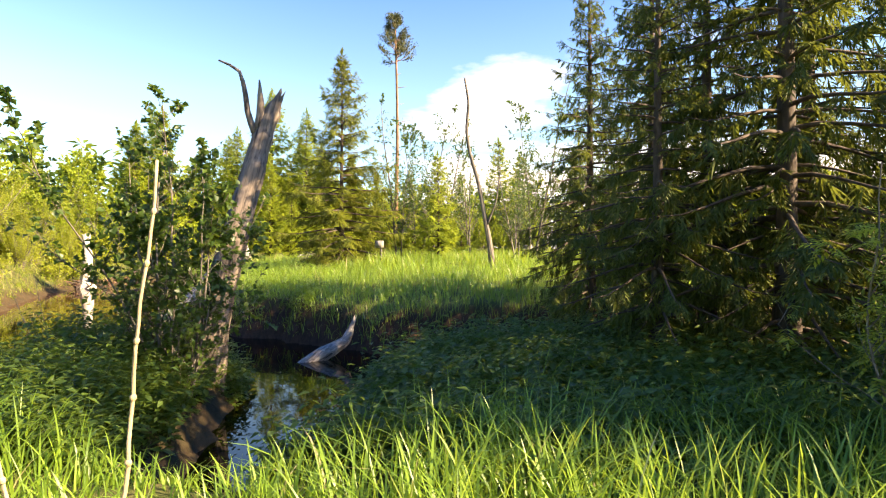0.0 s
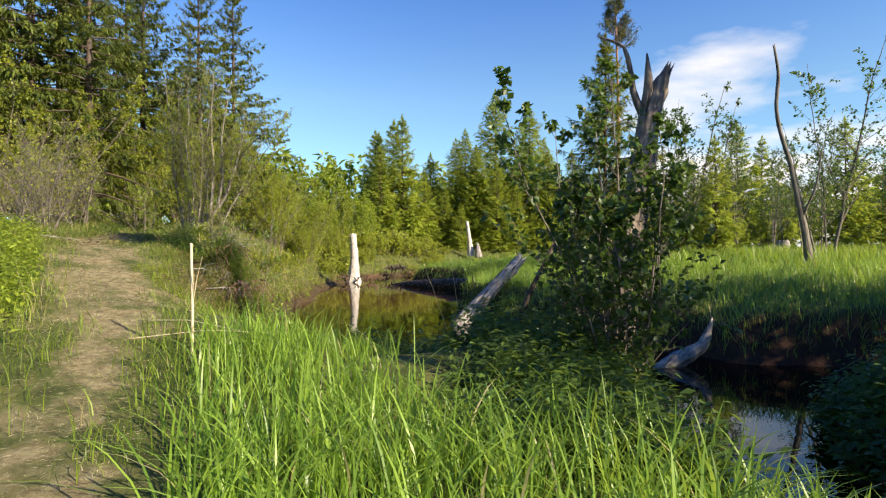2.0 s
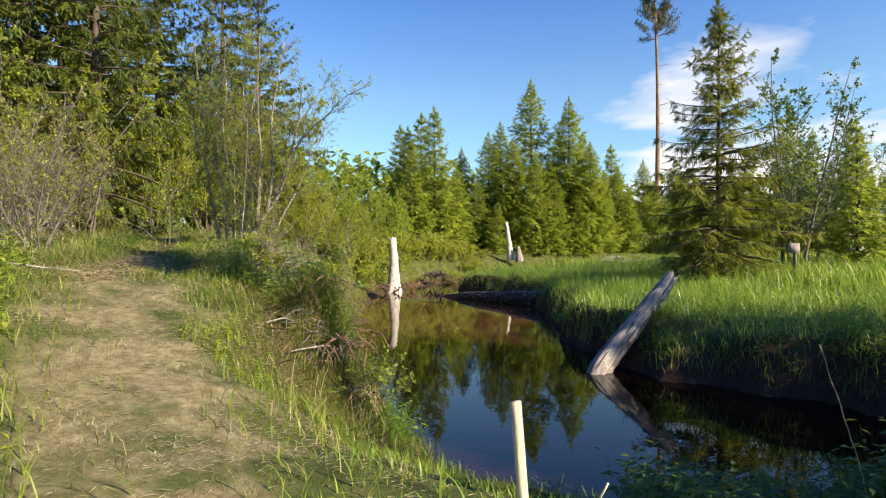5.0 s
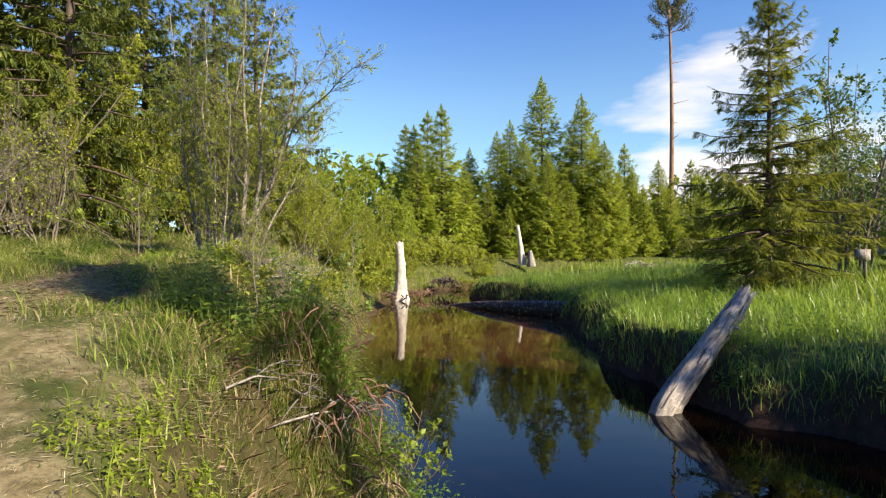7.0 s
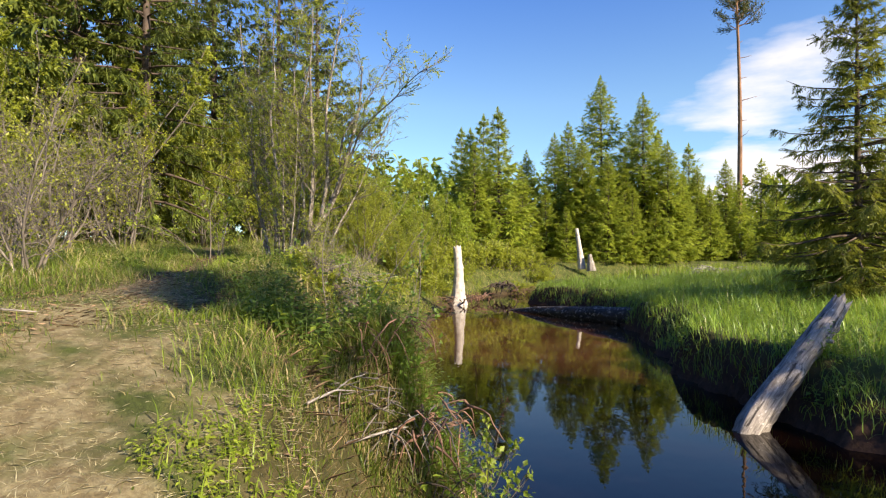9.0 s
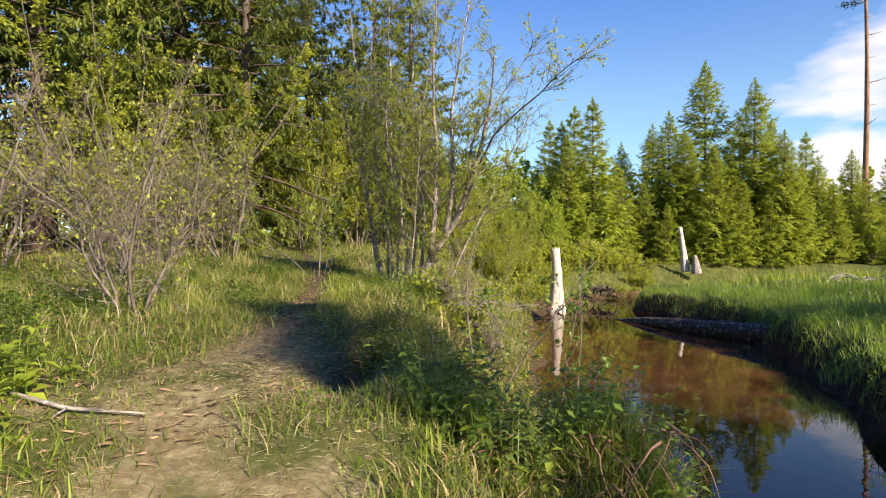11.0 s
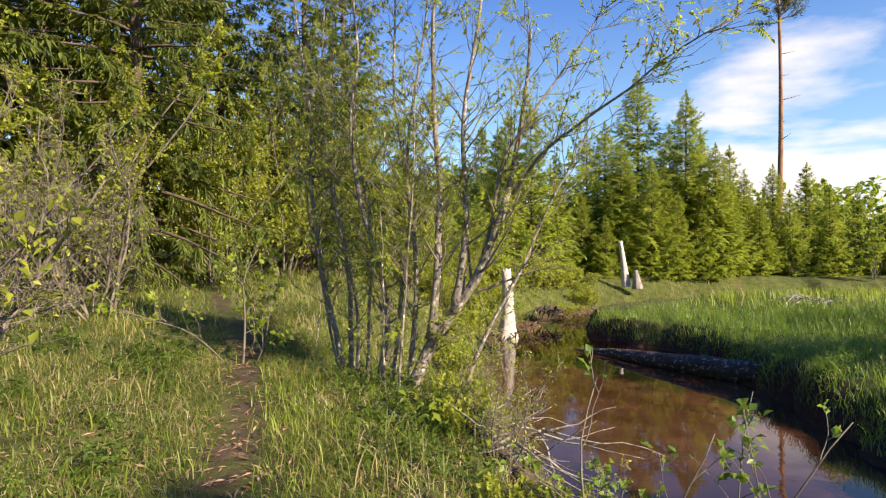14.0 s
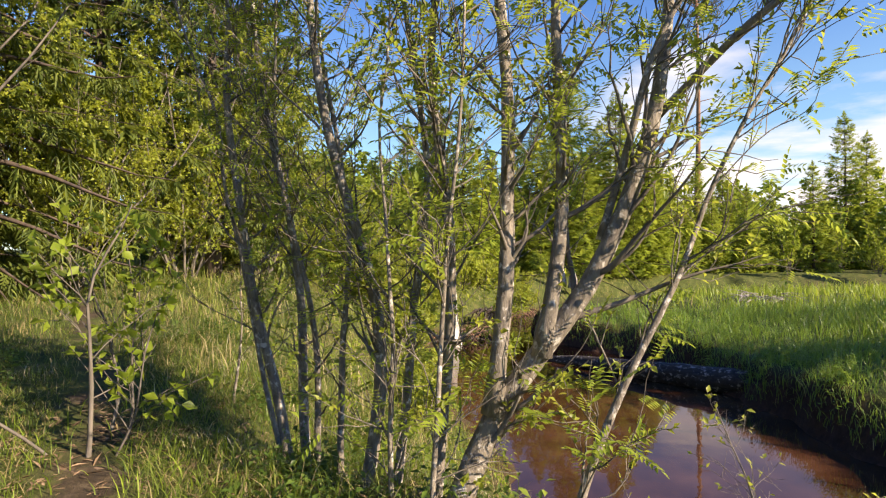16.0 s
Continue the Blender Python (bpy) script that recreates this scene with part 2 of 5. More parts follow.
# ---------------------------------------------------------------- mesh tools


class Tris:
    """Gathers vertices and triangles as arrays."""

    def __init__(self):
        self.v, self.f, self.count = [], [], 0

    def add(self, v, f):
        if len(v):
            self.v.append(np.asarray(v, float).reshape(-1, 3))
            self.f.append(np.asarray(f, int).reshape(-1, 3) + self.count)
            self.count += len(self.v[-1])

    def mesh(self, name, material, smooth=False):
        v, f = np.concatenate(self.v), np.concatenate(self.f)
        me = bpy.data.meshes.new(name)
        me.vertices.add(len(v))
        me.vertices.foreach_set("co", v.astype(np.float32).ravel())
        me.loops.add(len(f) * 3)
        me.loops.foreach_set("vertex_index", f.astype(np.int32).ravel())
        me.polygons.add(len(f))
        me.polygons.foreach_set("loop_start", np.arange(0, len(f) * 3, 3, dtype=np.int32))
        if smooth:
            me.polygons.foreach_set("use_smooth", np.ones(len(f), dtype=bool))
        me.update(calc_edges=True)
        me.materials.append(material)
        return me


def part(name, tris, material, parent, label="", smooth=False):
    ob = new(name, tris.mesh(name, material, smooth))
    ob.parent = parent
    return tagged(ob, label) if label else ob


def thing(name, at, label, category, group="", turn=0, size=1.0):
    e = new(name)
    e.empty_display_size = 0.2
    e.matrix_basis = pose(*at, 0, 0, turn) @ Matrix.Scale(size, 4)
    return tagged(e, label, category, group)


def unit(a):
    a = np.asarray(a, float)
    return a / np.maximum(np.linalg.norm(a, axis=-1, keepdims=True), 1e-9)


def tube(tris, pts, radii, sides=6, rough=0.0, rng=None, cap=True):
    """A tapered round limb along pts."""
    pts, radii = np.asarray(pts, float), np.asarray(radii, float)
    n = len(pts)
    tan = unit(np.gradient(pts, axis=0))
    ref = np.array([0.0, 0, 1.0]) if abs(tan[0, 2]) < 0.9 else np.array([1.0, 0, 0])
    a = unit(np.cross(tan, ref))
    b = np.cross(tan, a)
    ang = np.linspace(0, 2 * np.pi, sides, endpoint=False)
    rr = radii[:, None] * np.ones(sides)
    if rough:
        rr = rr * (1 + rough * rng.uniform(-1, 1, rr.shape))
    v = pts[:, None] + rr[..., None] * (np.cos(ang)[None, :, None] * a[:, None] + np.sin(ang)[None, :, None] * b[:, None])
    i = np.arange(n - 1)[:, None] * sides
    j = np.arange(sides)[None]
    k = (j + 1) % sides
    f = np.concatenate([np.stack([i + j, i + k, i + sides + k], -1).reshape(-1, 3), np.stack([i + j, i + sides + k, i + sides + j], -1).reshape(-1, 3)])
    v = v.reshape(-1, 3)
    if cap:
        v = np.concatenate([v, pts[:1], pts[-1:]])
        j, k = np.arange(sides), (np.arange(sides) + 1) % sides
        f = np.concatenate([f, np.stack([k, j, np.full(sides, n * sides)], -1), np.stack([(n - 1) * sides + j, (n - 1) * sides + k, np.full(sides, n * sides + 1)], -1)])
    tris.add(v, f)


def split_log(tris, pts, radii, rng, sides=24, rings=34, jag=0.18):
    """A weathered limb with long cracks, knots and a splintered end."""
    pts, s = np.asarray(pts, float), np.linspace(0, 1, rings)
    knots_ = np.linspace(0, 1, len(pts))
    path = np.column_stack([np.interp(s, knots_, pts[:, i]) for i in range(3)])
    for _ in range(2):
        path[1:-1] = (path[:-2] + 2 * path[1:-1] + path[2:]) / 4
    r = np.interp(s, np.linspace(0, 1, len(radii)), radii)
    tan = unit(np.gradient(path, axis=0))
    ref = np.array([0.0, 0, 1.0]) if abs(tan[0, 2]) < 0.8 else np.array([1.0, 0, 0])
    a = unit(np.cross(tan, ref))
    c_ = np.cross(tan, a)
    ang = np.linspace(0, 2 * np.pi, sides, endpoint=False)
    flute = rng.uniform(-1, 1, sides) * 0.16
    rr = r[:, None] * (1 + flute[None] * (0.6 + 0.6 * np.sin(5 * s + 1)[:, None]) + rng.normal(0, 0.025, (rings, sides)))
    for _ in range(5):
        k, m = rng.uniform(0.1, 0.9), rng.uniform(0, 2 * np.pi)
        rr *= 1 + 0.22 * np.exp(-((s - k) / 0.03) ** 2)[:, None] * np.clip(np.cos(ang - m), 0, 1)[None] ** 3
    v = path[:, None] + rr[..., None] * (np.cos(ang)[None, :, None] * a[:, None] + np.sin(ang)[None, :, None] * c_[:, None])
    v[-1] += tan[-1] * (rng.uniform(-0.3, 1.0, sides)[:, None] * jag)
    v[-2] += tan[-1] * (rng.uniform(-0.1, 0.3, sides)[:, None] * jag)
    i = np.arange(rings - 1)[:, None] * sides
    j = np.arange(sides)[None]
    k = (j + 1) % sides
    f = np.concatenate([np.stack([i + j, i + k, i + sides + k], -1).reshape(-1, 3), np.stack([i + j, i + sides + k, i + sides + j], -1).reshape(-1, 3)])
    v = np.concatenate([v.reshape(-1, 3), path[:1], path[-1:] - tan[-1] * jag * 0.3])
    j, k = np.arange(sides), (np.arange(sides) + 1) % sides
    n = rings * sides
    f = np.concatenate([f, np.stack([k, j, np.full(sides, n)], -1), np.stack([n - sides + j, n - sides + k, np.full(sides, n + 1)], -1)])
    tris.add(v, f)


def leaves(tris, at, way, up, length, width, fold=0.25):
    """Folded pointed leaves: base, two sides, tip, mid rib."""
    at, way, up = np.asarray(at), unit(way), np.asarray(up)
    n = len(at)
    if not n:
        return
    side = unit(np.cross(way, up))
    nor = np.cross(side, way)
    length, width = np.broadcast_to(length, n)[:, None], np.broadcast_to(width, n)[:, None]
    mid = at + way * length * 0.45
    v = np.stack([at, mid + side * width / 2 + nor * width * fold, at + way * length - nor * length * 0.12, mid - side * width / 2 + nor * width * fold], 1)
    base = np.arange(n)[:, None] * 4
    tris.add(v.reshape(-1, 3), np.concatenate([base + [0, 1, 2], base + [0, 2, 3]]))


def blades(tris, at, height, width, lean, rng, levels=3, droop=1.0):
    """Grass blades that bend over; at: N x 3, lean: sideways reach as a part of the height."""
    n = len(at)
    a = rng.uniform(0, 2 * np.pi, n)
    out = np.stack([np.cos(a), np.sin(a), np.zeros(n)], -1)
    t2 = a + np.pi / 2 + rng.uniform(-0.5, 0.5, n)
    side = np.stack([np.cos(t2), np.sin(t2), np.zeros(n)], -1)
    height, width, lean = (np.broadcast_to(q, n)[:, None] for q in (height, width, lean))
    rows = []
    for i in range(levels):
        s = i / levels
        c = at + out * lean * height * s ** 2 + np.array([0, 0, 1.0]) * height * (s - 0.35 * droop * lean * s ** 3)
        w = width * (1 - 0.55 * s ** 2) * 0.5
        rows += [c - side * w, c + side * w]
    rows.append(at + out * lean * height + np.array([0, 0, 1.0]) * height * (1 - 0.35 * droop * lean))
    m = 2 * levels + 1
    v = np.stack(rows, 1).reshape(-1, 3)
    f = []
    for i in range(levels - 1):
        f += [[2 * i, 2 * i + 1, 2 * i + 3], [2 * i, 2 * i + 3, 2 * i + 2]]
    f.append([m - 3, m - 2, m - 1])
    base = np.arange(n)[:, None] * m
    tris.add(v, np.concatenate([base + np.array(q) for q in f]))


# ---------------------------------------------------------------- the lie of the land
WATER = -0.72
STREAM = [(14, 11.8, 1.0), (6, 10.8, 1.0), (1.9, 10.5, 1.0), (-1.3, 9.9, 1.4), (-5.0, 11.1, 2.3), (-8.1, 11.9, 3.0), (-11.0, 16.3, 2.7), (-12.65, 21.3, 3.3),
          (-15.2, 27.5, 3.6), (-18.4, 32.0, 1.9), (-18.4, 36.4, 1.3), (-16.4, 41.8, 1.0), (-11, 47, 0.9), (0, 53, 0.9), (30, 60, 0.9)]
COVE = [(-1.8, 9.4, 1.3), (-1.85, 7.6, 0.85), (-1.75, 5.6, 0.62), (-1.6, 4.4, 0.45)]
TRACK = [(4, -0.9), (0, -0.5), (-2.2, -0.1), (-4.4, 0.9), (-6.2, 2.7), (-8.1, 4.9), (-9.9, 6.3), (-11.7, 7.4), (-13.1, 9.2), (-15.2, 11.6), (-17.2, 13.6), (-22, 17.5)]


def smooth(a, b, x):
    s = np.clip((x - a) / (b - a), 0, 1)
    return s * s * (3 - 2 * s)


def to_line(line, x, y):
    """Distance to a line of points, less its half width, and the side (+ is the left of its course)."""
    best, side = np.full(np.shape(x), 1e9), np.ones(np.shape(x))
    for p, q in zip(line[:-1], line[1:]):
        dx, dy = q[0] - p[0], q[1] - p[1]
        s = np.clip(((x - p[0]) * dx + (y - p[1]) * dy) / (dx * dx + dy * dy), 0, 1)
        d = np.hypot(x - p[0] - s * dx, y - p[1] - s * dy)
        if len(p) > 2:
            d = d - (p[2] + s * (q[2] - p[2]))
        cr = dx * (y - p[1]) - dy * (x - p[0])
        take = d < best
        best, side = np.where(take, d, best), np.where(take, np.sign(cr), side)
    return best, side


def waves(x, y, scale, seed=0.0):
    """Cheap smooth noise, about -1 to 1."""
    x, y = x / scale + seed * 1.7, y / scale - seed
    return (np.sin(1.3 * x + 2.1 * np.sin(0.7 * y + seed)) + np.sin(1.7 * y - 1.1 * np.sin(0.9 * x)) + np.sin(2.3 * (x + y) * 0.7 + 1.3 * np.sin(1.9 * x - y))) / 3


def land(x, y):
    """Height, distance from the water's edge, and side (1: the path's side)."""
    x, y = np.asarray(x, float), np.asarray(y, float)
    d1, side = to_line(STREAM, x, y)
    d2, _ = to_line(COVE, x, y)
    near = side > 0
    d = np.minimum(d1, d2) + 0.22 * waves(x, y, 0.9, 2) + 0.12 * waves(x, y, 0.35, 6) + 0.06 * waves(x, y, 0.16, 5)
    d = d + np.where(near, 0, 0.30 * waves(x, y, 1.5, 9) * smooth(6, 3, np.abs(d)) * smooth(-5.0, -6.5, x))      # the far shore bulges and bites
    d = d + 0.65 * np.exp(-((x + 9.75) ** 2 + (y - 9.15) ** 2) / 0.5)       # the hummock pushes the shore out
    s = -0.85 * x + 0.30 * y
    hn = 0.04 + 1.62 * smooth(4.3, 14.6, s) + 0.045 * np.clip(s - 14.0, 0, 25)
    level = smooth(21, 31, y) * smooth(-34, -25, x)
    hn = hn * (1 - level) + 1.05 * level
    hn = hn + 0.10 * waves(x, y, 2.3, 1) * smooth(0.5, 3, d) + 0.03 * waves(x, y, 0.6, 4)
    hn = np.where(x > -4.5, hn - 0.12 * smooth(2.2, 4.5, y), hn)
    hf = 0.22 + 0.55 * smooth(0.5, 9, d) + 0.25 * smooth(8, 30, d) + 0.10 * waves(x, y, 2.0, 3) + 0.07 * waves(x, y, 0.7, 7)
    hn = hn + 0.26 * np.exp(-((x + 9.75) ** 2 + (y - 9.0) ** 2) / 0.45)          # a grassy hummock on the bank
    hn = hn - 0.38 * np.exp(-(((x + 12.3) * 0.8 + (y - 9.2) * 0.6) ** 2 / 0.12 + ((x + 12.3) * 0.6 - (y - 9.2) * 0.8) ** 2 / 0.9))   # an eroded scar below the path
    hn = hn - 0.45 * smooth(5.3, 7.2, y) * smooth(9.8, 8.8, y) * smooth(-9.3, -8.4, x) * smooth(-4.6, -5.8, x)          # the bank dips to the pool
    h = np.where(near, hn, hf)
    soft = smooth(-10.2, -9.2, x) * smooth(-4.2, -5.6, x)
    wide = np.where(near, 0.85 + 0.85 * smooth(-8.8, -9.8, x) + 2.4 * smooth(14.5, 19, s) + 1.9 * soft, 0.55 + 0.55 * smooth(0.0, 0.7, waves(x, y, 1.1, 8)))
    rise = smooth(-0.12, 1.0, d / wide) ** np.where(near, 0.75 + 0.3 * soft, 0.55)
    bed = WATER - 0.10 - 0.35 * smooth(0, 1.2, -d)
    knoll = 0.20 * np.exp(-((x + 9.8) ** 2 + (y - 8.95) ** 2) / 0.22) * near          # the hummock stands proud of the slope
    return bed + (h - bed) * rise + knoll, d, near


def track(x, y):
    return to_line(TRACK, np.asarray(x, float), np.asarray(y, float))[0]


def gz(x, y):
    return float(land(x, y)[0])


def steps(a, b, fine, far):
    mid = list(np.arange(a, b + fine / 2, fine))
    lo, hi, st = [a], [mid[-1]], fine
    while hi[-1] < far:
        st *= 1.22
        hi.append(hi[-1] + st)
        lo.append(lo[-1] - st)
    return np.array(lo[:0:-1] + mid + hi[1:])


def build_ground():
    xs, ys = steps(-24, 8, 0.17, 900), steps(-3, 40, 0.17, 900)
    X, Y = np.meshgrid(xs, ys)
    Z, D, near = land(X, Y)
    n, m = X.shape
    i = np.arange(n * m).reshape(n, m)
    t = Tris()
    q = [i[:-1, :-1].ravel(), i[:-1, 1:].ravel(), i[1:, 1:].ravel(), i[1:, :-1].ravel()]
    t.add(np.stack([X, Y, Z], -1), np.concatenate([np.stack([q[0], q[1], q[2]], -1), np.stack([q[0], q[2], q[3]], -1)]))
    ob = new("ground", t.mesh("ground", M_GROUND, True))
    tr = track(X, Y)
    wide = 0.5 + 0.65 * smooth(-6, -9.5, X) - 0.88 * smooth(-12.4, -13.6, X)
    worn = np.clip(1.2 - tr / wide, 0, 1) * smooth(2, -3, X) * 0.75
    me = ob.data
    a = me.attributes.new("worn", "FLOAT", "POINT")
    a.data.foreach_set("value", worn.ravel().astype(np.float32))
    b = me.attributes.new("bank", "FLOAT", "POINT")
    gy, gx = np.gradient(Z, ys, xs)
    steep = smooth(0.6, 1.2, np.hypot(gx, gy))
    mud = me.attributes.new("mud", "FLOAT", "POINT")
    mud.data.foreach_set("value", smooth(-12.4, -13.4, X).ravel().astype(np.float32))
    scar = np.exp(-(((X + 12.3) * 0.8 + (Y - 9.2) * 0.6) ** 2 / 0.12 + ((X + 12.3) * 0.6 - (Y - 9.2) * 0.8) ** 2 / 0.9))
    litter = 0.85 * np.exp(-((X + 10.1) ** 2 + (Y - 8.35) ** 2) / 0.12)
    bare = np.maximum(np.maximum(np.maximum(litter, smooth(0.75, 0.25, D) * np.where(near, 0.8, 1.0)), 0.9 * scar), 0.55 * steep)
    b.data.foreach_set("value", bare.ravel().astype(np.float32))
    return tagged(ob, "uneven peaty ground with moss and worn straw", "ground", "", "structure")


build_ground()


def build_water():
    xs, ys = np.linspace(-26, 30, 141), np.linspace(3, 62, 149)
    X, Y = np.meshgrid(xs, ys)
    n, m = X.shape
    i = np.arange(n * m).reshape(n, m)
    t = Tris()
    q = [i[:-1, :-1].ravel(), i[:-1, 1:].ravel(), i[1:, 1:].ravel(), i[1:, :-1].ravel()]
    t.add(np.stack([X, Y, np.full(X.shape, WATER)], -1), np.concatenate([np.stack([q[0], q[1], q[2]], -1), np.stack([q[0], q[2], q[3]], -1)]))
    ob = new("water", t.mesh("water", M_WATER, True))
    D = land(X, Y)[1]
    shoal = 0.25 * smooth(-0.9, -0.1, D) * smooth(-6.5, -8.5, X) + 0.8 * smooth(15.0, 19.5, Y + 0.8 * waves(X, Y, 1.6, 3)) * smooth(31, 25, Y)
    a = ob.data.attributes.new("shoal", "FLOAT", "POINT")
    a.data.foreach_set("value", np.clip(shoal, 0, 1).ravel().astype(np.float32))
    return tagged(ob, "still brown peat stream reflecting sky and trees", "water", "", "structure")


build_water()

# ---------------------------------------------------------------- trees


def curve_to(rng, start, way, length, n, bend, wobble):
    """A wandering limb: n points from start; bend is added to the way from point to point."""
    pts, d = [np.asarray(start, float)], unit(way)
    for _ in range(n - 1):
        d = unit(d + np.asarray(bend) / n + rng.normal(0, wobble, 3))
        pts.append(pts[-1] + d * length / (n - 1))
    return np.array(pts)


def along(pts, s):
    k = np.clip(s, 0, 1) * (len(pts) - 1)
    i = np.minimum(k.astype(int), len(pts) - 2)
    f = (k - i)[:, None]
    return pts[i] * (1 - f) + pts[i + 1] * f, unit(pts[i + 1] - pts[i])


def spruce_meshes(seed, height, radius, base, whorls, per, sprays, spray, fine=False, droop=0.35, gap=0.0, ragged=0.2, trunk_r=None, hang=0.0):
    """Trunk, boughs and needle sprays of a spruce of that height; base: bare trunk; spray: length of a spray."""
    rng = np.random.default_rng(seed)
    trunk, boughs, crown = Tris(), Tris(), Tris()
    hs = np.linspace(0, 1, 9)
    lean = np.cumsum(rng.normal(0, 0.012 * height / 9, (9, 2)), 0)
    tp = np.column_stack([lean, hs * height - 0.25 * (hs == 0)])
    r0 = trunk_r or 0.011 * height + 0.03
    tube(trunk, tp, r0 * (1 - hs * 0.93) * (1 + 0.5 * (hs == 0)), 8, 0.06, rng)
    at, way, length = [], [], []
    for w in range(whorls):
        f = (w + rng.uniform(-0.3, 0.3)) / whorls
        h = base + (height - base) * np.clip(f, 0, 0.99)
        reach = radius * (1 - f) ** (0.95 if fine else 0.86) * (0.75 + 0.25 * min(1, f * 6)) + 0.05
        c = np.array([np.interp(h, tp[:, 2], tp[:, 0]), np.interp(h, tp[:, 2], tp[:, 1]), h])
        for b in range(per):
            if rng.random() < gap:
                continue
            a = 2 * np.pi * (b + rng.uniform(-0.4, 0.4)) / per + w * 1.9
            L = reach * rng.uniform(1 - ragged * 1.6, 1 + ragged)
            up0 = 0.15 + 0.5 * f ** 2 + 0.6 * f ** 6
            s = np.linspace(0, 1, 6)
            r = L * s
            z = h + rng.uniform(-0.1, 0.1) + L * (up0 * s - droop * (1.2 - f) * s ** 1.6 + 0.22 * s ** 4)
            a2 = a + 0.1 * rng.normal() * s
            pts = np.column_stack([c[0] + r * np.cos(a2), c[1] + r * np.sin(a2), z])
            if fine:
                tube(boughs, pts, np.linspace(0.012 + 0.012 * L, 0.004, 6), 4, cap=False)
            else:
                tube(boughs, pts[[0, 2, 5]], np.array([0.012 + 0.012 * L, 0.012, 0.004]), 3, cap=False)
            k = max(3, int(sprays * (0.3 + 0.7 * L / radius)))
            q = rng.uniform(0.12, 1.0, k) ** 0.8
            p, d = along(pts, q)
            sd = np.stack([-d[:, 1], d[:, 0], np.zeros(k)], -1) * np.where(np.arange(k) % 2, 1, -1)[:, None]
            wy = unit(d * rng.uniform(0.3, 0.8, (k, 1)) + sd * rng.uniform(0.45, 1.0, (k, 1)) + np.array([0, 0, 1.0]) * rng.uniform(-0.55 - 1.6 * hang, 0.08, (k, 1)))
            at += [p, pts[-2:-1]]
            way += [wy, d[-1:]]
            ln = spray * (0.55 + 0.75 * np.sin(np.pi * np.clip(q, 0.05, 0.95)) ** 0.7) * rng.uniform(0.7, 1.25, k) * (0.36 + 0.64 * min(1, L / radius))
            length += [ln, [spray * (0.22 + 0.48 * min(1, L / radius))]]
    at, way, length = np.concatenate(at), np.concatenate(way), np.concatenate(length)
    # the leader and its ring of shoots
    k = 26
    q = rng.uniform(0, 1, k)
    a = rng.uniform(0, 2 * np.pi, k)
    at = np.concatenate([at, tp[-1] + np.column_stack([np.zeros((k, 2)), (q * 0.055 - 0.02) * height])])
    way = np.concatenate([way, unit(np.column_stack([np.cos(a) * (1 - q) * 0.9, np.sin(a) * (1 - q) * 0.9, 0.45 + q]))])
    length = np.concatenate([length, spray * (0.28 + 0.3 * (1 - q))])
    tube(trunk, np.array([tp[-1], tp[-1] + [0, 0, 0.04 * height]]), [0.07 * r0, 0.004], 5)
    up = np.tile([0.0, 0, 1.0], (len(at), 1)) + rng.normal(0, 0.25, (len(at), 3))
    if fine:
        # each spray is a shoot with pairs of side shoots
        side = unit(np.cross(way, up))
        for s in np.linspace(0.05, 0.85, 5):
            for sg in (-1, 1):
                d = unit(way * 0.75 + side * sg * 0.75 + rng.normal(0, 0.14, way.shape) + np.array([0, 0, -0.18]))
                leaves(crown, at + way * (length * s)[:, None], d, up, length * (0.52 - 0.34 * s) * rng.uniform(0.7, 1.2, len(at)), 0.020 + 0.018 * length, 0.1)
        leaves(crown, at, way, up, length, 0.024 + 0.02 * length, 0.1)
    else:
        leaves(crown, at, way, up, length, length * 0.16 + 0.015, 0.12)
        side = unit(np.cross(way, up))
        for sg in (-1, 1):
            leaves(crown, at + way * (length * 0.3)[:, None], unit(way + side * sg * 0.9 + np.array([0, 0, -0.25])), up, length * 0.6, length * 0.13 + 0.012, 0.12)
    return trunk, boughs, crown


def spruce(name, at, label, meshes, needles=None, turn=0, size=1.0, group=""):
    e = thing(name, at, label, "tree", group, turn, size)
    part("trunk", meshes[0], M_SPRUCE_BARK, e, "", True)
    tagged(part("branchwork", meshes[1], M_SPRUCE_BARK, e), kind="stuff")
    tagged(part("crown", meshes[2], needles or M_NEEDLE, e), kind="stuff")
    return e


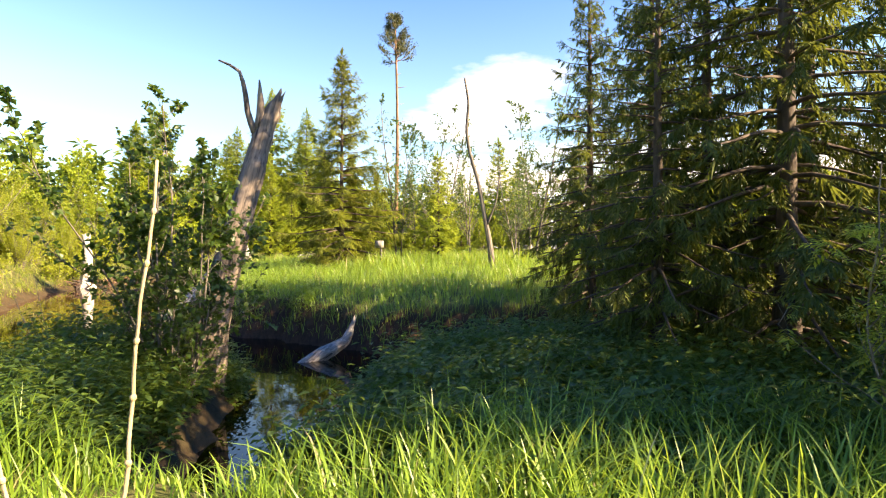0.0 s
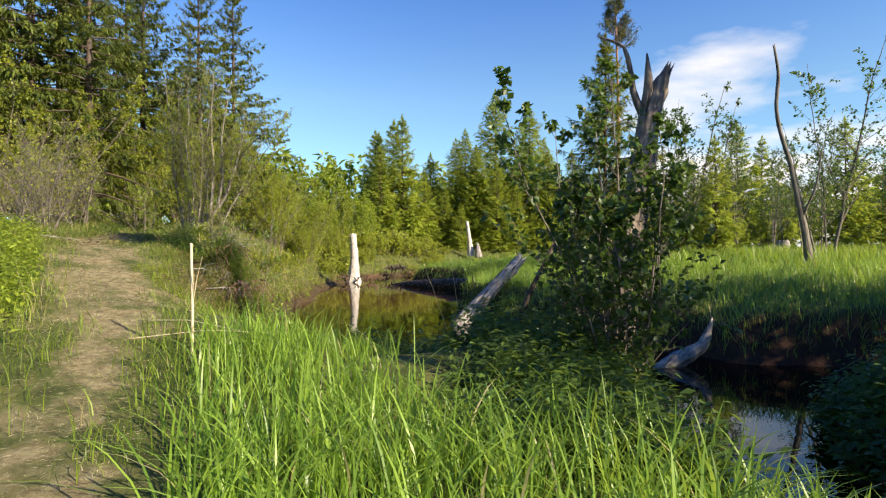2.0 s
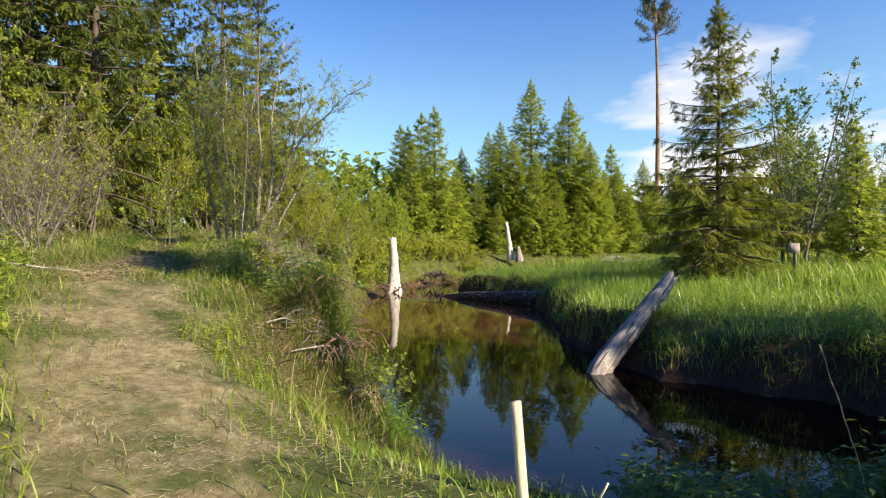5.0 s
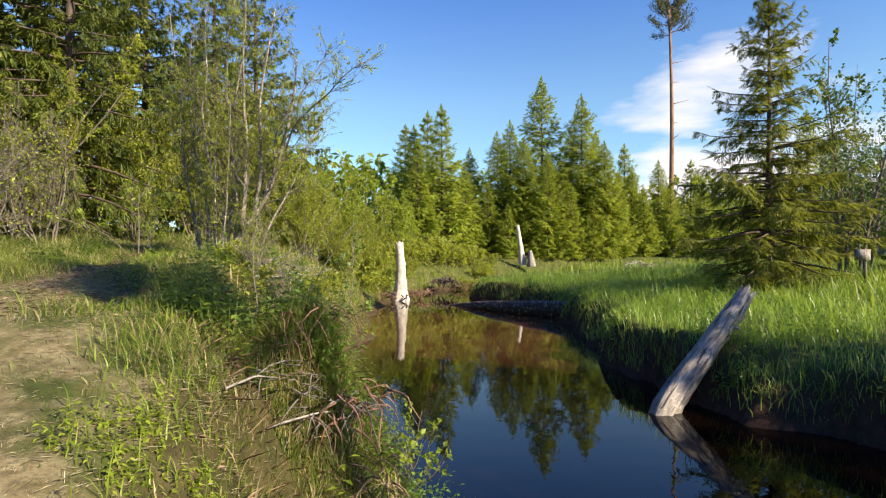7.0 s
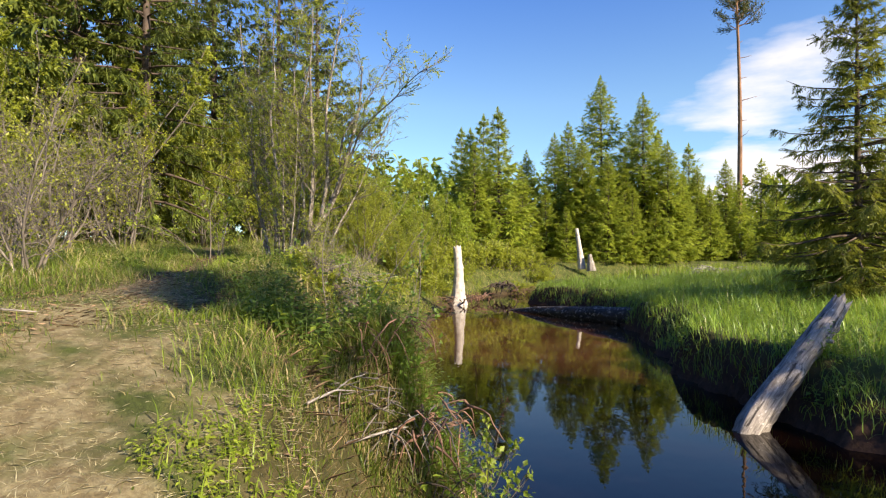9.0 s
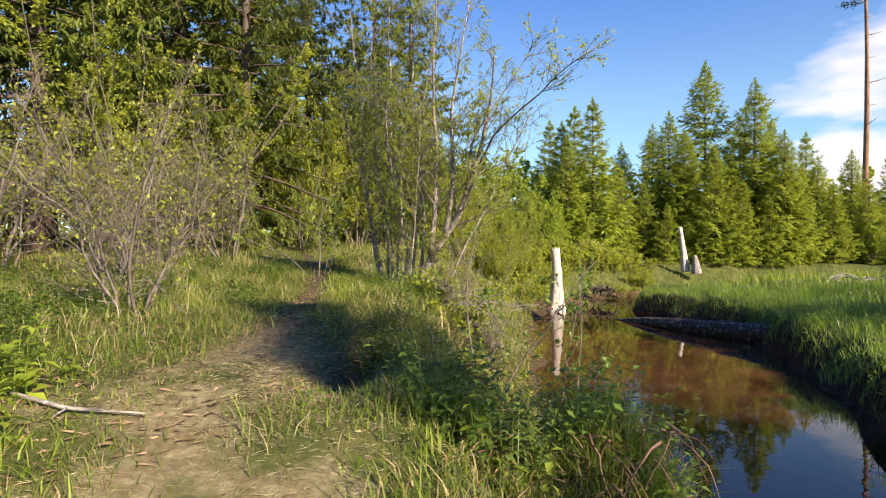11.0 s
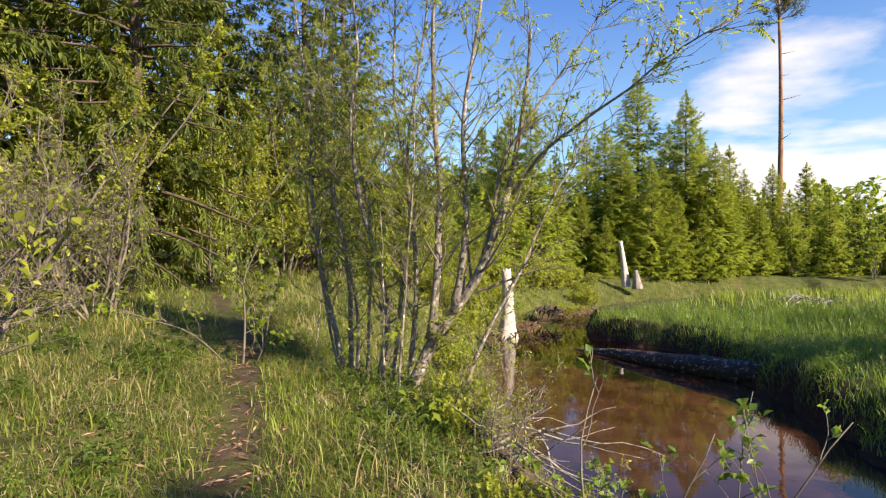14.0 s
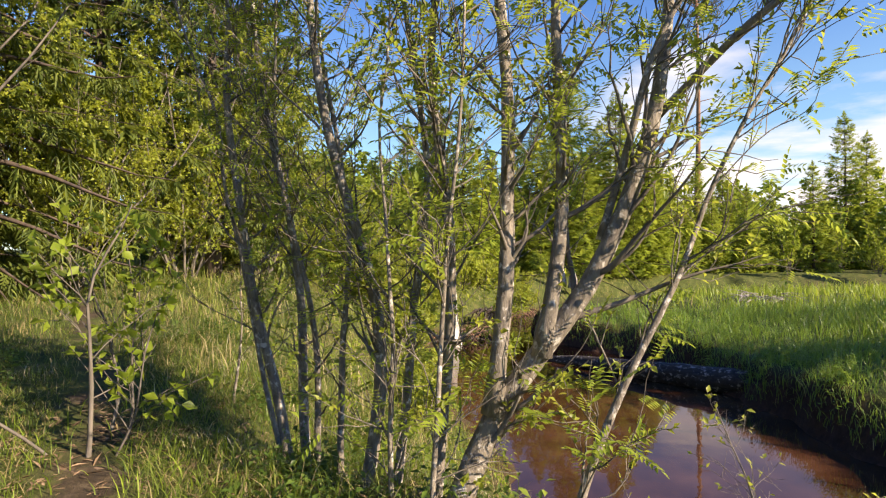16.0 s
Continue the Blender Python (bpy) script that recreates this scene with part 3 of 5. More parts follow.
def woody_meshes(seed, height, stems, spread, branches, twigs, per_twig, leaf, r0=0.03, leaf_w=0.55, wobble=0.10, low=0.2, up=0.35, branch_len=0.38,
                 twig_len=0.4, bare=0.0, sides=5, hang=0.0, lean=(0, 0, 0), root=0.12, show=True, pinnate=False):
    """Stems, twigs and leaves of a bush or slender tree."""
    rng = np.random.default_rng(seed)
    wood, fine, leaf_t = Tris(), Tris(), Tris()
    at, way = [], []
    for i in range(stems):
        a = 2 * np.pi * (i + rng.uniform(-0.4, 0.4)) / stems
        tilt = spread * rng.uniform(0.35, 1.0)
        H = height * rng.uniform(0.62, 1.0)
        st = curve_to(rng, (root * math.cos(a), root * math.sin(a), -0.15), (math.cos(a) * tilt + lean[0], math.sin(a) * tilt + lean[1], 1), H, 12, (0, 0, up), wobble)
        R = r0 * rng.uniform(0.7, 1.15) * (H / height)
        tube(wood, st, R * (1 - 0.9 * np.linspace(0, 1, 12)) + 0.002, sides, 0.1, rng)
        for q in np.sort(rng.uniform(low, 0.97, branches)):
            p, d = along(st, np.array([q]))
            b = rng.uniform(0, 2 * np.pi)
            w = unit(d[0] * rng.uniform(0.5, 1.0) + np.array([math.cos(b), math.sin(b), 0.15]) * rng.uniform(0.5, 1.0))
            L = H * branch_len * (1.15 - q) * rng.uniform(0.5, 1.2) + 0.12
            br = curve_to(rng, p[0], w, L, 6, (0, 0, 0.35 - hang), wobble * 1.3)
            if show:
                tube(fine, br, np.linspace(max(0.0035, R * (1 - q) * 0.45), 0.0018, 6), 4, cap=False)
            else:
                tube(fine, br[[0, 2, 5]], np.linspace(max(0.0035, R * (1 - q) * 0.45), 0.0018, 3), 3, cap=False)
            for _ in range(twigs):
                s = rng.uniform(0.2, 1.0)
                p2, d2 = along(br, np.array([s]))
                w2 = unit(d2[0] + rng.normal(0, 0.6, 3) + np.array([0, 0, 0.12 - hang]))
                tw = curve_to(rng, p2[0], w2, L * twig_len * rng.uniform(0.5, 1.1), 3, (0, 0, 0.2 - hang), wobble * 1.3)
                if show:
                    tube(fine, tw, np.linspace(0.0026, 0.0012, 3), 3, cap=False)
                if rng.random() < bare:
                    continue
                p3, d3 = along(tw, rng.uniform(0.1, 1.0, per_twig))
                at.append(p3)
                way.append(unit(d3 * 0.6 + rng.normal(0, 0.6, (per_twig, 3)) + np.array([0, 0, -0.15])))
    if at:
        at, way = np.concatenate(at), np.concatenate(way)
        L = leaf * rng.uniform(0.6, 1.25, len(at))
        if pinnate:
            # feathered leaves: pairs of leaflets on a drooping midrib
            side = unit(np.cross(way, np.array([0, 0, 1.0]) + rng.normal(0, 0.35, (len(at), 3))))
            for j in range(5):
                p = at + way * (L * (0.22 + 0.17 * j))[:, None] + np.array([0, 0, -0.5]) * (L * (0.05 * j) ** 1.5)[:, None]
                for sg in ((-1, 1) if j < 4 else (0,)):
                    d = way * (0.55 if sg else 1.0) + side * sg + np.array([0, 0, -0.15])
                    leaves(leaf_t, p, d, np.array([0, 0, 1.0]) + rng.normal(0, 0.2, (len(at), 3)), L * 0.36, L * 0.13, 0.1)
            return wood, fine, leaf_t
        leaves(leaf_t, at, way, np.array([0, 0, 1.0]) + rng.normal(0, 0.5, (len(at), 3)), L, L * leaf_w, 0.18)
    return wood, fine, leaf_t


def woody(name, at, label, category, meshes, bark, leaf_mat, group="", turn=0, size=1.0):
    e = thing(name, at, label, category, group, turn, size)
    part("stem", meshes[0], bark, e, "", True)
    tagged(part("twigwork", meshes[1], bark, e), kind="stuff")
    if meshes[2].count:
        tagged(part("foliage", meshes[2], leaf_mat, e), kind="stuff")
    return e


def scatter(first, spots, rng, size=(0.8, 1.2), sink=0.05):
    """Copies of a thing at spots x, y (and optional size)."""
    for s in spots:
        k = s[2] if len(s) > 2 else rng.uniform(*size)
        copy_thing(first, pose(s[0], s[1], gz(s[0], s[1]) - sink, 0, 0, rng.uniform(0, 360)) @ Matrix.Scale(k / first.scale[0], 4))


def ground_at(x, y, sink=0.05):
    return (x, y, gz(x, y) - sink)

RNG = np.random.default_rng(11)

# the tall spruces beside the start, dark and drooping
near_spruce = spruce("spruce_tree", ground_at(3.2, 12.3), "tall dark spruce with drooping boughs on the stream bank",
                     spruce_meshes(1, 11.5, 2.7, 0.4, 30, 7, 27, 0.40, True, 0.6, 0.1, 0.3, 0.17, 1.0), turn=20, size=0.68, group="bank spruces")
# the five below y 5 are unseen, and with the last two added for shade
for x, y, s in ((4.2, 6.9, 0.86), (2.75, 7.2, 0.56), (5.7, 8.8, 0.9), (6.4, 4.7, 0.75), (-23.4, 16.6, 1.2), (6.0, 2.9, 0.62), (5.3, 3.9, 0.66), (7.6, 2.2, 0.6), (5.4, 2.2, 0.46), (4.7, 12.7, 0.8), (3.9, 8.3, 0.72), (7.5, 7.2, 0.9), (8.2, 9.6, 0.8)):
    scatter(near_spruce, [(x, y, s)], RNG)
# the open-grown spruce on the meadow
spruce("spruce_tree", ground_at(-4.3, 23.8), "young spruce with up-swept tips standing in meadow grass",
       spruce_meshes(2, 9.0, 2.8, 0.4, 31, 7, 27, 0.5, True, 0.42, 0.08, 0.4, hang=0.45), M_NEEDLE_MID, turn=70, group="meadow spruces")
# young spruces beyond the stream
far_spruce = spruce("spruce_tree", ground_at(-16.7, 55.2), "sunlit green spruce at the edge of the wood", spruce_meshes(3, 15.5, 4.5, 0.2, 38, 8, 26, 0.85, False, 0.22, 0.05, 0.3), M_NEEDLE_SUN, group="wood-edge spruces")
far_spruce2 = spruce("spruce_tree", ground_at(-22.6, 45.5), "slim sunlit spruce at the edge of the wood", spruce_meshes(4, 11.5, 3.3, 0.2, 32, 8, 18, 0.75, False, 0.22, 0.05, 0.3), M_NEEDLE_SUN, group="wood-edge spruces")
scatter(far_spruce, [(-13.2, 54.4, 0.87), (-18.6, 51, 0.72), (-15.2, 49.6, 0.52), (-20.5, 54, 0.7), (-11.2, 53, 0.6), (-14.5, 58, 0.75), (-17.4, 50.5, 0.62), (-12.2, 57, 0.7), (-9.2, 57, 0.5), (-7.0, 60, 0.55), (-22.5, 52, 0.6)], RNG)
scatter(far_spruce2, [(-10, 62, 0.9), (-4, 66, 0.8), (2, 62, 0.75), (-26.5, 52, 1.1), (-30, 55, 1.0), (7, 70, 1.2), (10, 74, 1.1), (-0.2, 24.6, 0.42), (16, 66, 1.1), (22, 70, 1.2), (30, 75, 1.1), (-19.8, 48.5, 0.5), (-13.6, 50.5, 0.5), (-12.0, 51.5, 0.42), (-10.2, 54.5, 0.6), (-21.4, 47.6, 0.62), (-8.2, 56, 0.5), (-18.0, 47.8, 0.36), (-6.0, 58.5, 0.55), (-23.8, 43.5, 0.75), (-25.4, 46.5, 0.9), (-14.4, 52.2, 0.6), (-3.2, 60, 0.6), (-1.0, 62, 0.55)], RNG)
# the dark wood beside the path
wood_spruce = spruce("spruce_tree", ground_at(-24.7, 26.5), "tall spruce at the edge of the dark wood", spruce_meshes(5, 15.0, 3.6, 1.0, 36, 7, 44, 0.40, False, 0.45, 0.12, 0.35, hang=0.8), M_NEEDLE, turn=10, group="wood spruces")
scatter(wood_spruce, [(-24.0, 11.5, 1.1), (-22.8, 4.8, 1.05), (-25, 15.5, 1.15), (-22.8, 21.8, 0.85), (-27.5, 18.5, 1.25), (-30, 14, 1.3), (-27, 22.5, 1.05), (-31, 25, 1.1), (-26, 7.5, 1.2), (-31, 9, 1.2), (-27, 2, 1.2),
                       (-33, 32, 0.9), (-29, 30, 0.7), (-36, 20, 1.2)], RNG)


def pine(at, height):
    rng = np.random.default_rng(21)
    e = thing("pine_tree", at, "very tall bare-trunked pine with a small crown", "tree")
    t, b, c = Tris(), Tris(), Tris()
    hs = np.linspace(0, 1, 12)
    tp = np.column_stack([0.35 * np.sin(hs * 3), 0.2 * np.sin(hs * 4), hs * height])
    tube(t, tp, 0.30 * (1 - 0.72 * hs), 9, 0.05, rng)
    spots, ways = [], []
    for i in range(46):
        f = 0.80 + 0.2 * (i / 46)
        p, _ = along(tp, np.array([f]))
        a = rng.uniform(0, 6.28)
        L = 3.1 * (1.02 - (f - 0.80) / 0.2 * 0.7) * rng.uniform(0.6, 1.1)
        br = curve_to(rng, p[0], (math.cos(a), math.sin(a), 0.25), L, 6, (0, 0, 0.7), 0.12)
        tube(b, br, np.linspace(0.05, 0.012, 6), 4, cap=False)
        q, d = along(br, rng.uniform(0.35, 1, 16))
        for _ in range(9):
            spots.append(q + rng.normal(0, 0.16, q.shape))
            ways.append(unit(d + rng.normal(0, 0.8, d.shape) + [0, 0, 0.4]))
    spots, ways = np.concatenate(spots), np.concatenate(ways)
    leaves(c, spots, ways, rng.normal(0, 1, spots.shape), rng.uniform(0.18, 0.34, len(spots)), 0.06)
    for f, L in ((0.70, 1.3), (0.63, 0.9), (0.55, 1.9), (0.48, 0.7), (0.42, 1.2), (0.75, 0.7)):
        p, _ = along(tp, np.array([f]))
        a = rng.uniform(-0.6, 0.9)
        tube(b, curve_to(rng, p[0], (math.cos(a), math.sin(a), 0.4), L, 6, (0, 0, 0.2), 0.2), np.linspace(0.05, 0.01, 6), 4)
    part("trunk", t, M_PINE_BARK, e, "reddish scaly trunk", True)
    tagged(part("branchwork", b, M_PINE_BARK, e), kind="stuff")
    tagged(part("crown", c, M_PINE, e), kind="stuff")
    return e


far_pine = pine(ground_at(-5.9, 68.4), 28.5)
# unseen half-size copy near the start, placed so its crown shades the path bank
scatter(far_pine, [(8.2, 4.25, 0.51)], RNG)

# leafy young trees of the wood edge
birch = woody("birch_tree", ground_at(-28, 44), "leafy young birch in a thicket", "tree", woody_meshes(31, 8.0, 4, 0.2, 26, 3, 9, 0.21, 0.06, 0.75, 0.05, 0.04, 0.3, 0.34, show=False), M_BARK, M_LEAF_GREEN, "thicket birches")
spots = [(RNG.uniform(-46, -24), RNG.uniform(36, 58), RNG.uniform(0.7, 1.15)) for i in range(30)]
spots += [(RNG.uniform(-29, -21.5), RNG.uniform(28, 47), RNG.uniform(0.3, 0.62)) for i in range(24)]
far_birch = woody("birch_tree", ground_at(-12, 64), "leafy green birch in the distant thicket", "tree", woody_meshes(33, 8.0, 3, 0.2, 24, 3, 10, 0.27, 0.06, 0.7, 0.05, 0.04, 0.3, 0.34, show=False), M_BARK, M_LEAF_GREEN, "distant birches")
scatter(far_birch, [(-14 + i * 1.3 + RNG.uniform(-1, 1), RNG.uniform(62, 88), RNG.uniform(0.75, 1.2)) for i in range(64)] + [(RNG.uniform(-24, 10), RNG.uniform(56, 70), RNG.uniform(0.4, 0.7)) for i in range(34)], RNG)
shrub = woody("scrub_bush", ground_at(-21.5, 33), "low light green scrub bush on the slope", "bush", woody_meshes(34, 1.6, 7, 0.7, 12, 3, 6, 0.10, 0.015, 0.6, 0.12, 0.05, 0.3, 0.45, show=False), M_BARK, M_LEAF, "slope scrub")
scatter(shrub, [(RNG.uniform(-28, -20.8), RNG.uniform(25, 42), RNG.uniform(0.7, 1.5)) for i in range(46)] + [(RNG.uniform(-19.5, -17.8), RNG.uniform(38, 45), RNG.uniform(0.6, 1.1)) for i in range(8)]
        + [(-12.6, 11.2, 0.45), (-10.65, 10.75, 0.42), (-10.4, 9.9, 0.3), (-13.4, 11.9, 0.45), (-20.3, 29.5, 1.0), (-20.7, 31.2, 1.3), (-18.2, 22.8, 0.9), (-17.0, 19.8, 0.8), (-16.2, 18.0, 0.8)], RNG)
scatter(birch, spots + [(-26.5, 33, 0.8), (-25.4, 36, 0.75), (-24.6, 39, 0.65), (-23.2, 41, 0.55), (-22.2, 42.6, 0.45), (-23.6, 37, 0.4)], RNG)
scatter(shrub, [(-24.5 + 0.27 * i + RNG.uniform(-0.5, 0.5), 35.5 + 0.45 * i + RNG.uniform(-0.8, 0.8), RNG.uniform(1.2, 1.9)) for i in range(18)], RNG)


def far_woods():
    """The wood's distant edge, closing the view all round."""
    rng = np.random.default_rng(77)
    t = Tris()
    for i in range(520):
        a = rng.uniform(0, 2 * np.pi)
        r = rng.uniform(92, 150)
        x, y = -8 + r * math.cos(a), 12 + r * math.sin(a)
        h = rng.uniform(9, 17) * (1 if y < 20 or x < -20 else 0.8)
        n = 90
        f = rng.uniform(0, 1, n) ** 0.8
        wide = (1 - f) * rng.uniform(2.2, 3.4) + 0.3
        b_ = rng.uniform(0, 2 * np.pi, n)
        p = np.column_stack([x + wide * np.cos(b_), y + wide * np.sin(b_), gz(x, y) + f * h])
        leaves(t, p, np.column_stack([np.cos(b_), np.sin(b_), rng.uniform(-0.6, 0.8, n)]), np.array([0, 0, 1.0]) + rng.normal(0, 0.4, (n, 3)), rng.uniform(1.2, 2.4, n), rng.uniform(0.7, 1.2, n), 0.2)
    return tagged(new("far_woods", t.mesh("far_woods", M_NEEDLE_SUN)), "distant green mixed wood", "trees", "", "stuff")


far_woods()
airy = woody("birch_tree", ground_at(4.4, 27.6), "slender airy birch with sparse leaves", "tree", woody_meshes(32, 12.0, 2, 0.10, 38, 6, 5, 0.13, 0.085, 0.7, 0.05, 0.15, 0.3, 0.28), M_BARK, M_ALDER, "meadow birches")
scatter(airy, [(-1.2, 27.5, 0.88), (-0.3, 29.5, 0.85), (1.4, 31, 0.8), (3.2, 24.5, 0.6), (7.5, 29, 0.9), (10, 33, 0.9), (-2.0, 25.6, 0.82), (12, 40, 0.9), (6, 47, 0.9), (9, 58, 1.1), (11, 60, 1.15)], RNG)

# bushes along the path's side


def rowan_clump(seed, at, stems, label, group):
    """Crooked stems from one stool; stems: way points (x, y, height above the foot) and a thickness each."""
    rng = np.random.default_rng(seed)
    e = thing("rowan_bush", at, label, "bush", group)
    fine, leaf_t, round_t = Tris(), Tris(), Tris()
    for pts, r in stems:
        p = np.asarray(pts, float)
        k = np.concatenate([[0], np.cumsum(np.linalg.norm(np.diff(p, axis=0), axis=1))])
        H, n = k[-1], 22
        s = np.linspace(0, 1, n)
        line = np.column_stack([np.interp(s * H, k, p[:, i]) for i in range(3)])
        for _ in range(3):
            line[1:-1] = (line[:-2] + 2 * line[1:-1] + line[2:]) / 4
        for j in range(2):
            line[:, j] += 0.022 * H / 5 * np.interp(s, np.linspace(0, 1, 9), rng.normal(0, 1.0, 9)) + 0.05 * np.sin(s * 7 + rng.uniform(0, 6)) * np.sin(np.pi * s)
        t = Tris()
        rad = r * (1 - 0.86 * s ** 0.9) + 0.002
        rad[0] *= 1.35
        tube(t, line, rad, 9, 0.07, rng)
        part("stem", t, M_LICHEN, e, "", True)
        for q in np.sort(rng.uniform(0.14, 0.99, int(8 + 6.5 * H))):
            c, d = along(line, np.array([q]))
            b = rng.uniform(0, 2 * np.pi)
            w = unit(d[0] * rng.uniform(0.3, 0.8) + np.array([math.cos(b) + 0.25, math.sin(b), 0.12]) * rng.uniform(0.5, 1.0))
            L = rng.uniform(0.35, 1.0) * (0.35 + 0.22 * H * (1.1 - q)) * (0.5 if q < 0.3 else 1)
            br = curve_to(rng, c[0], w, L, 8, (0, 0, 0.45), 0.13)
            tube(fine, br, np.linspace(max(0.004, r * (1 - q) * 0.38), 0.002, 8), 5, 0.1, rng, cap=False)
            for _ in range(int(3 + 5 * L)):
                c2, d2 = along(br, rng.uniform(0.2, 1.0, 1))
                tw = curve_to(rng, c2[0], unit(d2[0] + rng.normal(0, 0.55, 3)), rng.uniform(0.12, 0.4), 5, (0, 0, 0.3), 0.16)
                tube(fine, tw, np.linspace(0.003, 0.0013, 5), 3, cap=False)
                if rng.random() < 0.25:
                    continue
                m = rng.integers(1, 4)
                c3, d3 = along(tw, rng.uniform(0.4, 1.0, m))
                way = unit(d3 + rng.normal(0, 0.55, (m, 3)) + [0, 0, -0.1])
                if rng.random() < 0.45:
                    c4, d4 = along(tw, rng.uniform(0.2, 1.0, 5 * m))
                    leaves(round_t, c4, d4 + rng.normal(0, 0.8, (5 * m, 3)), np.array([0, 0, 1.0]) + rng.normal(0, 0.5, (5 * m, 3)), rng.uniform(0.025, 0.045, 5 * m), rng.uniform(0.015, 0.028, 5 * m))
                    continue
                side = unit(np.cross(way, np.array([0, 0, 1.0]) + rng.normal(0, 0.3, (m, 3))))
                G = rng.uniform(0.09, 0.16, m)
                for j in range(6):
                    c4 = c3 + way * (G * (0.2 + 0.15 * j))[:, None] + np.array([0, 0, -0.35]) * (G * (0.06 * j) ** 1.4)[:, None]
                    for sg in ((-1, 1) if j < 5 else (0,)):
                        leaves(leaf_t, c4, way * (0.5 if sg else 1.0) + side * sg + np.array([0, 0, -0.15]), np.array([0, 0, 1.0]) + rng.normal(0, 0.2, (m, 3)), G * 0.34, G * 0.12, 0.1)
    tagged(part("twigwork", fine, M_BARK, e), kind="stuff")
    tagged(part("foliage", leaf_t, M_LEAF_GREEN, e), kind="stuff")
    tagged(part("young_foliage", round_t, M_LEAF, e), kind="stuff")
    return e


FOOT = (-14.5, 13.0, 1.55)
rowan_clump(41, FOOT, [
    ([(-0.92, 0.44, -0.2), (-1.22, 0.36, 1.1), (-1.40, 0.30, 2.9), (-1.5, 0.2, 4.8)], 0.036),
    ([(-0.84, 0.42, -0.2), (-0.98, 0.38, 1.4), (-1.18, 0.32, 3.0), (-1.2, 0.4, 4.3)], 0.034),
    ([(-0.74, 0.36, -0.2), (-0.78, 0.32, 0.9), (-0.92, 0.25, 2.3), (-0.9, 0.1, 3.4)], 0.022),
    ([(-0.30, 0.06, -0.1), (-0.18, 0.08, 1.0), (-0.42, 0.02, 2.0), (-0.52, 0.0, 3.0), (-0.6, 0.1, 4.7)], 0.040),
    ([(-0.52, 0.22, -0.1), (-0.46, 0.2, 1.2), (-0.62, 0.15, 2.6), (-0.7, 0.2, 4.0)], 0.020),
    ([(-0.05, 0.0, -0.1), (0.02, 0.05, 1.5), (-0.1, 0.1, 3.0), (-0.05, 0.2, 4.9)], 0.026),
    ([(-1.05, 0.5, -0.1), (-1.4, 0.5, 1.4), (-1.8, 0.4, 2.8), (-2.0, 0.4, 3.7)], 0.018),
    ([(0.18, -0.12, -0.1), (0.24, -0.10, 1.3), (0.17, -0.12, 2.1), (0.28, -0.08, 2.9), (0.3, 0.1, 4.5)], 0.030)],
    "rowan bush with pale lichen-grey stems and young leaves", "stream bushes")
rowan_clump(45, FOOT, [
    ([(0.26, -0.36, -0.1), (0.54, -0.25, 0.67), (0.84, -0.16, 1.06), (1.12, -0.08, 1.76), (1.28, 0.05, 2.6), (1.38, 0.1, 3.5)], 0.066),
    ([(0.50, -0.25, 0.62), (0.55, -0.23, 1.45), (0.53, -0.24, 2.75), (0.5, -0.1, 4.6)], 0.042),
    ([(0.70, -0.2, 0.88), (0.78, -0.17, 1.6), (0.84, -0.15, 2.75), (1.0, 0.0, 4.4)], 0.036),
    ([(0.98, -0.12, 1.4), (1.15, -0.2, 2.2), (1.65, -0.1, 2.9), (2.0, 0.0, 3.5)], 0.018),
    ([(0.75, -0.35, -0.2), (1.04, -0.2, 0.85), (1.6, 0.0, 1.9), (1.95, 0.1, 2.6)], 0.022),
    ([(1.20, -0.05, 1.95), (1.7, -0.3, 2.35), (2.4, -0.5, 2.8), (3.0, -0.6, 3.05)], 0.017),
    ([(0.30, -0.5, -0.1), (0.36, -0.45, 1.3), (0.4, -0.4, 3.0)], 0.013),
    ([(0.05, -0.4, -0.1), (0.0, -0.35, 1.2), (0.02, -0.3, 2.6)], 0.013)],
    "many-stemmed dark rowan bush with a thick leaning trunk", "stream bushes")
willow = woody("willow_bush", ground_at(-14.5, 8.6), "half-bare grey willow bush with sparse yellow-green leaves", "bush",
               woody_meshes(42, 3.6, 7, 0.42, 30, 8, 2, 0.065, 0.028, 0.55, 0.2, 0.12, 0.45, 0.27, bare=0.62), M_BARK, M_LEAF, "path bushes", 0, 0.78)
leafy = woody("willow_bush", ground_at(-22.8, 18.2), "leafy yellow-green willow bush", "bush",
              woody_meshes(43, 6.0, 10, 0.36, 24, 7, 11, 0.068, 0.034, 0.65, 0.08, 0.05, 0.3, 0.32, show=False), M_BARK, M_LEAF, "wood-edge willows")
scatter(leafy, [(-22.6, 20.6, 1.15), (-22.6, 23.4, 1.2), (-24, 25.5, 1.1), (-22.0, 12.0, 1.05), (-22.0, 27, 0.9), (-22.5, 31, 0.75), (-24, 35, 0.9), (-19.8, 5.6, 0.9),
                (-20.6, 27.5, 0.6), (-21.5, 28.5, 0.4), (-22.3, 33.5, 0.5), (-21, 3, 0.9), (-21.5, 25.6, 0.9), (-23.4, 15.2, 1.15)], RNG)
scatter(willow, [(-19.2, 11.6, 1.1), (-18.2, 8.0, 1.15), (-16.9, 5.6, 1.0), (-19, 4, 1.1), (-17.4, 9.9, 0.9), (-20.2, 9.4, 1.2), (-19.8, 13.4, 1.1), (-20.5, 7, 1.2)], RNG)
scatter(willow, [(-12.3, 11.3, 0.34), (-11.3, 10.6, 0.3), (-13.0, 11.8, 0.36), (-10.6, 9.4, 0.25)], RNG)
